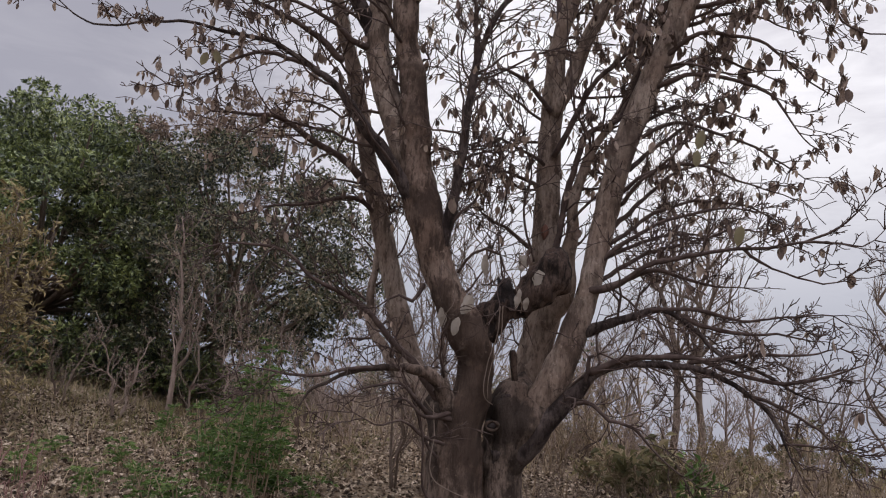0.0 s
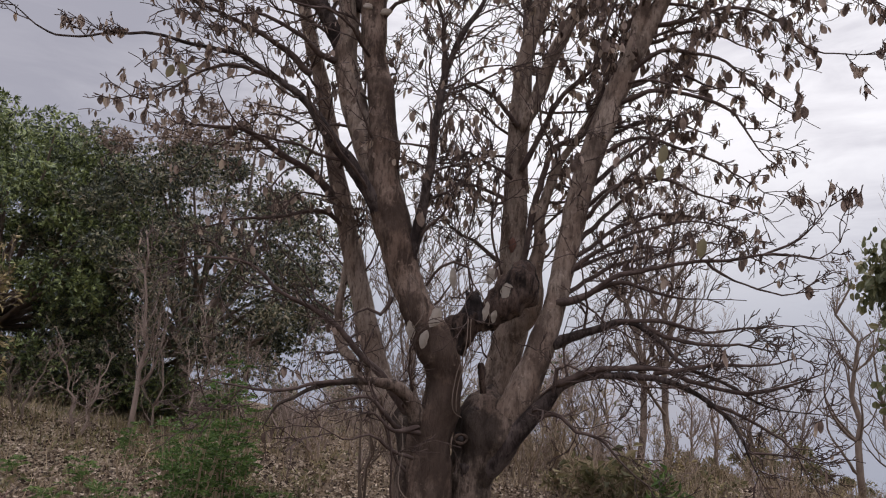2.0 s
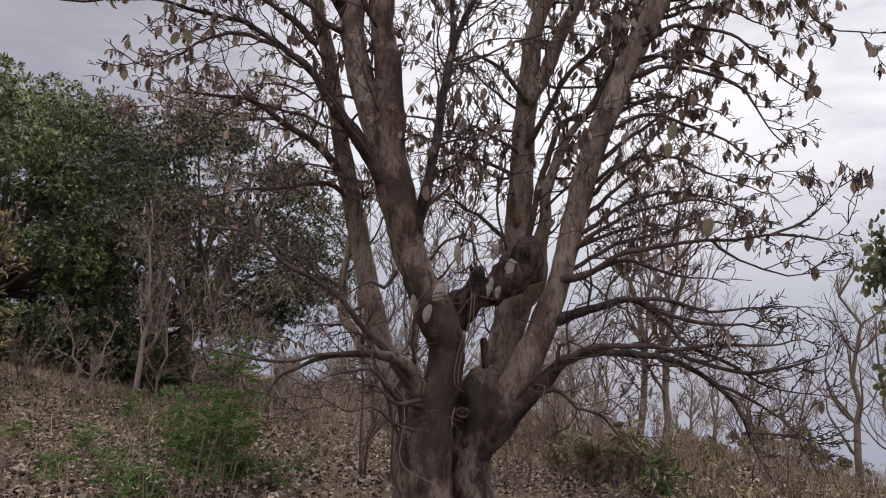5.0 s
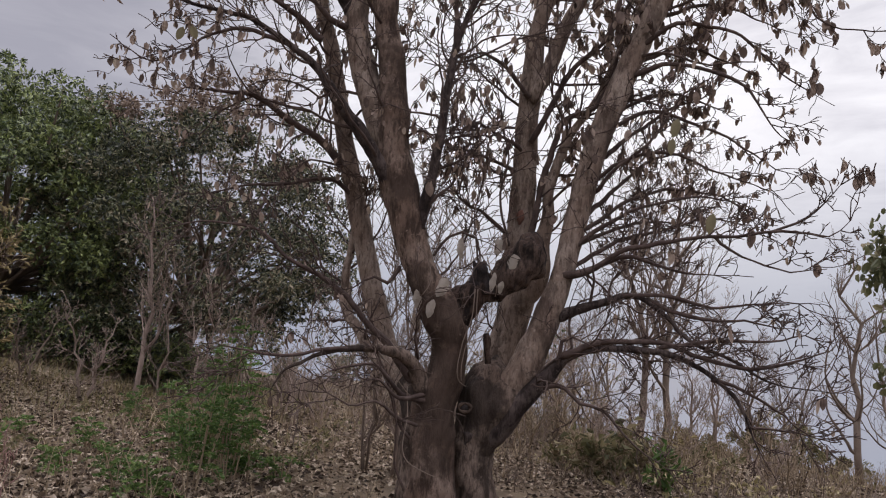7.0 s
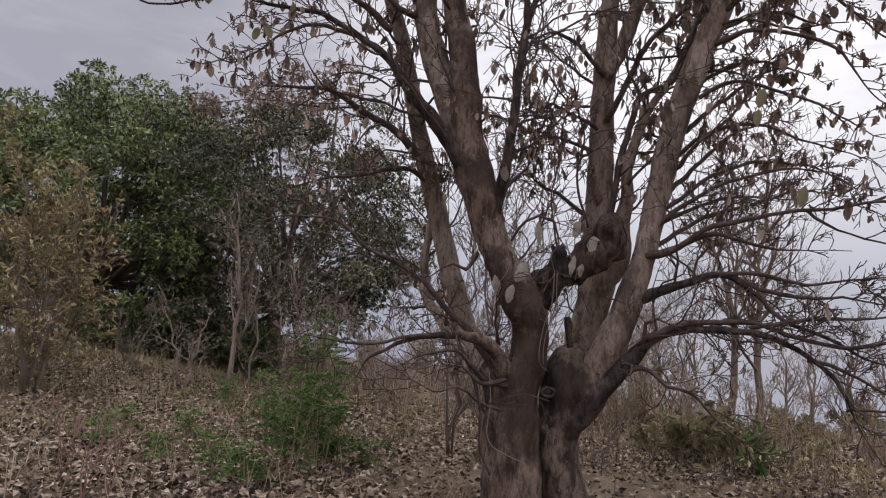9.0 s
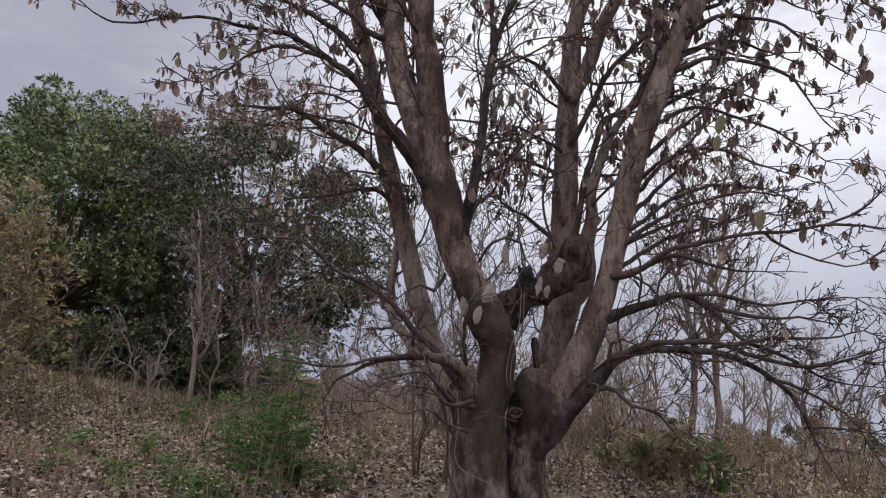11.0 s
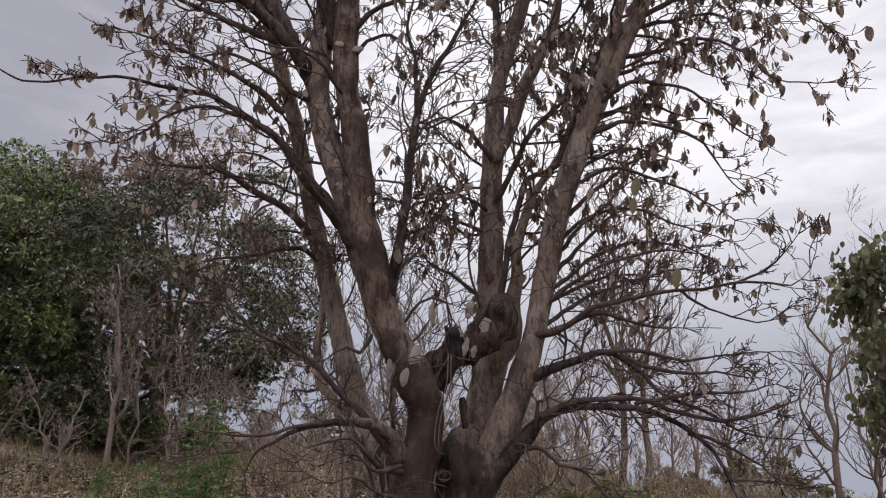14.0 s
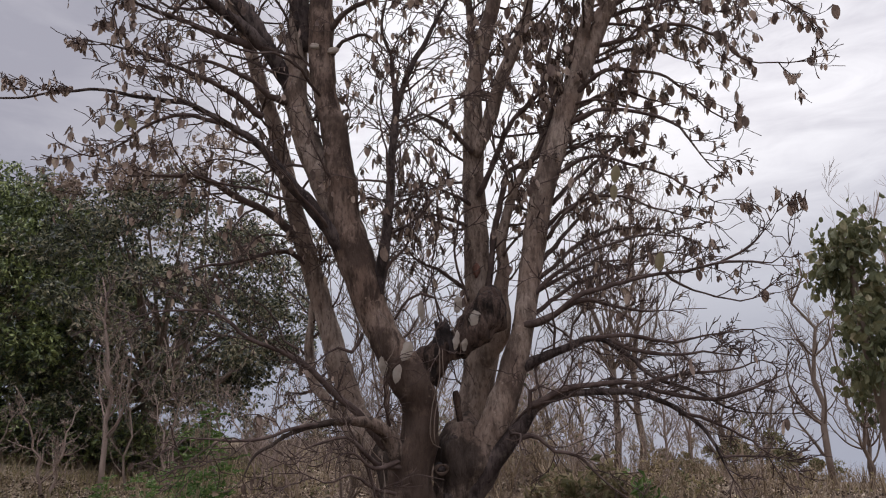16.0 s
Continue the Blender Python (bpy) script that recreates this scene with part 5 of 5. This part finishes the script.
def broad_tree(az, dist, height):
    r = np.random.default_rng(7)
    at = on_ground(az, dist)
    ob = thing("broadleaf_tree", "slim tree with drooping broad olive green leaves", "tree", place=at)
    m = Mesh()
    tube(m, *spline([(0, 0, -0.1, 0.12), (-0.05, 0, 1.2, 0.10), (-0.18, 0, 2.6, 0.075), (-0.25, 0, 4.0, 0.045), (-0.3, 0, height, 0.015)], 0.2), 10, 0.12, 4.0)
    m.make("trunk", BROWN_TWIG, ob)
    cs, ds, ls = [], [], []
    for k in range(29):
        u = r.uniform(0.28, 1.0)
        z = height * u
        a = r.uniform(0, 2 * math.pi)
        reach = (0.92 if u < 0.8 else 0.55) * r.uniform(0.3, 1.0)
        b = np.array((math.cos(a) * reach - 0.25 * u, math.sin(a) * reach, z + reach * 0.35))
        bm_ = Mesh()
        tube(bm_, *spline([(-0.25 * u, 0, z, 0.02), (b[0] * 0.5, b[1] * 0.5, z + reach * 0.25, 0.013), (*b, 0.006)], 0.15), 5)
        bm_.make("branch", BROWN_TWIG, ob)
        n = int(r.uniform(52, 85))
        cs.append(b * np.array((0.75, 0.75, 1)) + r.normal(size=(n, 3)) * np.array((0.17, 0.17, 0.2)))
        d = r.normal(size=(n, 3)) * 0.5
        d[:, 2] -= 1.0
        ds.append(d)
        ls.append(r.uniform(0.10, 0.185, size=n))
    cs, ds, ls = np.concatenate(cs), np.concatenate(ds), np.concatenate(ls)
    tagged(blades("crown", BROAD_LEAF, ob, cs, ds, ls, ls * 0.66, r, 0.3, oval=True), kind="stuff")


broad_tree(37.2, 13.0, 4.15)

# low green-leaved bushes and the scrub on the slope
for k, (az, dist, h, mat, ll) in enumerate(((15.0, 8.8, 0.6, WEED_LEAF, 0.15), (16.6, 8.8, 0.68, WEED_LEAF, 0.16), (20.2, 8.4, 0.55, FRESH_LEAF, 0.15), (18.6, 9.4, 0.6, WEED_LEAF, 0.15), (12.8, 9.8, 0.5, WEED_LEAF, 0.12), (21.5, 11.0, 0.6, TAN_LEAF, 0.09), (24.0, 10.5, 0.5, WEED_LEAF, 0.1))):
    bare_plant("low_bush", "low bush with yellowing green leaves", "bush", on_ground(az, dist), h, 4, 0.010, 0.4, 120 + k, SCRUB, (6, 4, 3), mat, 0.055, ll, "low bushes", 0.42)
for k, (az, dist, h, wd) in enumerate(((28.7, 18.5, 1.5, 0.85), (25.2, 19.5, 0.7, 0.6), (31.8, 20.5, 0.7, 0.9), (22.8, 18.0, 0.6, 0.6))):
    leafy_tree("far_bush", "bush", "dull grey-green bush on the far slope", az, dist, h, -0.4, wd, 34, 5200, 0.085, WEED_LEAF, 130 + k)


for k, (az, dist, h, wd, mat) in enumerate(((-9.5, 26.0, 1.7, 1.1, DULL_LEAF), (-5.0, 25.0, 1.3, 1.0, DULL_LEAF), (-13.5, 23.0, 1.1, 1.0, FRESH_LEAF), (-17.5, 22.5, 1.0, 1.0, FRESH_LEAF), (4.0, 24.0, 1.5, 1.2, DULL_LEAF))):
    bare_plant("far_bush", "olive green bush at the hill's edge", "bush", on_ground(az, dist), h, 9, 0.02, wd, 140 + k, BROWN_TWIG, (6, 4), mat, 1.0, 0.10, "far bushes", 0.42, levels=2)

# thicket of leafless shrubs: a few kinds, set out again and again
kinds = [bare_plant("thicket_shrub", "leafless brown-grey thicket shrub with fine twigs", "shrub", on_ground(6 + 3 * k, 13 + k), 1.0 + 0.15 * k, 2, 0.013, 0.55, 150 + k, (GREY_TWIG, SCRUB, GREY_TWIG, SCRUB, GREY_TWIG)[k], (5, 3, 2), (None, None, None, None, BROAD_LEAF)[k], 0.12, 0.06, "thicket shrubs", 0.45, lift=0.4) for k in range(5)]
r_ = np.random.default_rng(170)
for k in range(75):
    az = r_.uniform(-7, 30)
    dist = r_.uniform(10.5, 19) - max(0.0, az - 12) * 0.22
    copy_thing(kinds[k % 5], Matrix.Translation(on_ground(az, dist)) @ pose(0, 0, 0, 0, 0, r_.uniform(0, 360)) @ Matrix.Scale(r_.uniform(0.55, 1.15), 4))
for k in range(14):  # the taller brush beside the great tree
    copy_thing(kinds[(3, 1, 4)[k % 3]], Matrix.Translation(on_ground(r_.uniform(5.5, 15), r_.uniform(11, 13.5))) @ pose(0, 0, 0, 0, 0, r_.uniform(0, 360)) @ Matrix.Scale(r_.uniform(1.2, 1.55), 4))
# bushes added to stand for the deep shade in the hollow below the crowns
for k, (az, dist, h, wd) in enumerate(((-24.5, 21.5, 2.3, 1.3), (-26.5, 19.2, 1.3, 1.2), (-23.0, 19.2, 1.4, 1.2), (-20.0, 19.0, 1.2, 1.0), (-30.5, 19.6, 1.3, 1.2), (-18.4, 20.5, 1.6, 0.9), (-28.6, 21.8, 2.2, 1.4), (-36.0, 21.5, 2.2, 1.5), (-32.0, 22.0, 2.3, 1.5), (-21.5, 21.0, 2.0, 1.1), (-14.5, 20.5, 1.0, 0.8), (-26.8, 17.4, 1.2, 0.9), (-25.0, 17.6, 1.25, 0.9), (-23.2, 17.4, 1.4, 0.9), (-21.6, 17.5, 1.3, 0.8), (-19.0, 17.2, 1.3, 0.8), (-17.6, 17.4, 1.1, 0.7), (-28.8, 17.6, 1.2, 0.9))):
    bare_plant("dark_bush", "bush added to fill the shadowed hollow under the green trees", "bush", on_ground(az, dist), h, 11, 0.02, wd, 181 + k, BROWN_TWIG, (6, 4), MANGO_LEAF, 1.0, 0.12, "dark bushes", 0.45, levels=2)


def scrub(name, label, mat, count, az_range, dist_range, tall, seed, width=0.006, lean=0.35, power=1.0):
    """A stand of thin dry stalks: slender upright three-sided blades rooted in the ground."""
    r = np.random.default_rng(seed)
    pts, faces = [], []
    for k in range(count):
        az = r.uniform(*az_range)
        dist = dist_range[0] + (dist_range[1] - dist_range[0]) * r.random() ** power
        p = np.array(on_ground(az, dist))
        if noise.noise(Vector((p[0] * 0.8, p[1] * 0.8, seed))) < -0.12 or (abs(p[0] - 0.5) < 0.6 and abs(p[1] - 6.1) < 0.6):
            continue
        h = r.uniform(*tall) * (0.6 + 0.6 * r.random())
        w = width * r.uniform(0.6, 1.5) * (1 + dist * 0.03)
        top = p + np.array((r.normal() * lean * h, r.normal() * lean * h, h))
        mid_ = (p + top) / 2 + np.array((r.normal(), r.normal(), 0)) * h * 0.08
        a = r.uniform(0, math.pi)
        s = np.array((math.cos(a), math.sin(a), 0)) * w
        q = np.array((-math.sin(a), math.cos(a), 0)) * w
        n = len(pts)
        pts += [tuple(p - s), tuple(p + s), tuple(p + q), tuple(mid_ - s * 0.7), tuple(mid_ + s * 0.7), tuple(mid_ + q * 0.7), tuple(top)]
        faces += [(n, n + 1, n + 4, n + 3), (n + 1, n + 2, n + 5, n + 4), (n + 2, n, n + 3, n + 5), (n + 3, n + 4, n + 6), (n + 4, n + 5, n + 6), (n + 5, n + 3, n + 6)]
        for b in range(2):  # side sprigs
            u = r.uniform(0.3, 0.9)
            c = p + (top - p) * u
            e = c + np.array((r.normal() * 0.3, r.normal() * 0.3, 0.22)) * h
            n = len(pts)
            pts += [tuple(c - s * 0.5), tuple(c + s * 0.5), tuple(c + q * 0.5), tuple(e)]
            faces += [(n, n + 1, n + 3), (n + 1, n + 2, n + 3), (n + 2, n, n + 3)]
    g = Mesh()
    g.add(pts, faces)
    tagged(g.make(name, mat, smooth=False), label, "scrub", kind="stuff")


scrub("dry_scrub", "dry brown weed stalks over the slope", SCRUB, 4000, (0, 42), (8.5, 22), (0.15, 0.5), 201)
scrub("dry_scrub", "dry brown weed stalks on the bank", SCRUB, 1300, (-40, 0), (9.0, 18), (0.12, 0.45), 202)
scrub("straw_grass", "yellowed straw grass tufts on the bank", STRAW, 4200, (-42, -6), (12.5, 18), (0.08, 0.32), 203, 0.004, 0.3)
scrub("far_scrub", "brown thicket of leafless scrub at the hill's edge", BROWN_TWIG, 4200, (-18, 10), (16, 27), (0.2, 0.5), 204, 0.006, 0.25)
scrub("dry_scrub", "few dry stalks among fallen leaves", SCRUB, 380, (-40, 6), (5.5, 9.5), (0.15, 0.6), 205, 0.004)
scrub("dry_scrub", "dry weeds and stalks in front of the thicket", BROWN_TWIG, 900, (4, 42), (6.5, 12), (0.12, 0.5), 206, 0.004)


def weeds(label, mat, count, az_range, dist_range, seed):
    """Low leafy weeds: small uneven tufts of narrow leaves close to the ground."""
    r = np.random.default_rng(seed)
    cs, ds, ls = [], [], []
    for k in range(count):
        p = np.array(on_ground(r.uniform(*az_range), r.uniform(*dist_range)))
        if noise.noise(Vector((p[0] * 0.45, p[1] * 0.45, seed))) < -0.05:
            continue
        n = int(r.uniform(15, 45))
        tall, wide = r.uniform(0.08, 0.38), r.uniform(0.06, 0.22)
        q = r.normal(size=(n, 3)) * np.array((wide, wide, 0)) + np.array((0, 0, 1)) * r.uniform(0, tall, size=(n, 1))
        cs.append(p + q)
        ds.append(r.normal(size=(n, 3)) * 0.8 + np.array((0, 0, 0.5)))
        ls.append(r.uniform(0.04, 0.11, size=n))
    cs, ds, ls = np.concatenate(cs), np.concatenate(ds), np.concatenate(ls)
    tagged(blades("low_weeds", mat, None, cs, ds, ls, ls * 0.4, r, 0.25), label, "weeds", kind="stuff")


weeds("low olive and yellowing weeds on the bank", WEED_LEAF, 380, (-42, -4), (8.5, 18), 211)
weeds("low straw-coloured weeds on the slope", STRAW, 70, (4, 40), (7.5, 14), 212)


def litter(count, seed):
    """Fallen leaves lying over one another on the ground."""
    r = np.random.default_rng(seed)
    cs, ds, ls = [], [], []
    while len(cs) < count:
        az = r.uniform(-62, 46)
        dist = 2.2 + 13.8 * r.random() ** 0.75
        p = on_ground(az, dist)
        if r.random() < max(smooth(40, 62, -az), smooth(24, 46, az), smooth(4.6, 2.4, dist)):
            continue
        dens = 0.5 + noise.noise(Vector((p.x * 0.5, p.y * 0.5, 3.0))) + (0.5 if az < -8 else 0.25) - max(0, dist - 13.5) * 0.12
        if r.random() > dens:
            continue
        cs.append((p.x, p.y, p.z + r.uniform(0.004, 0.05)))
        a = r.uniform(0, 2 * math.pi)
        ds.append((math.cos(a), math.sin(a), r.normal() * 0.25))
        ls.append(r.uniform(0.05, 0.105) if az < -6 else r.uniform(0.04, 0.085))
    ls = np.array(ls)
    tagged(blades("leaf_litter", LITTER, None, cs, ds, ls, ls * 0.55, r, 0.25), "thick layer of fallen dry brown leaves", "leaf litter", kind="stuff")


litter(72000, 301)
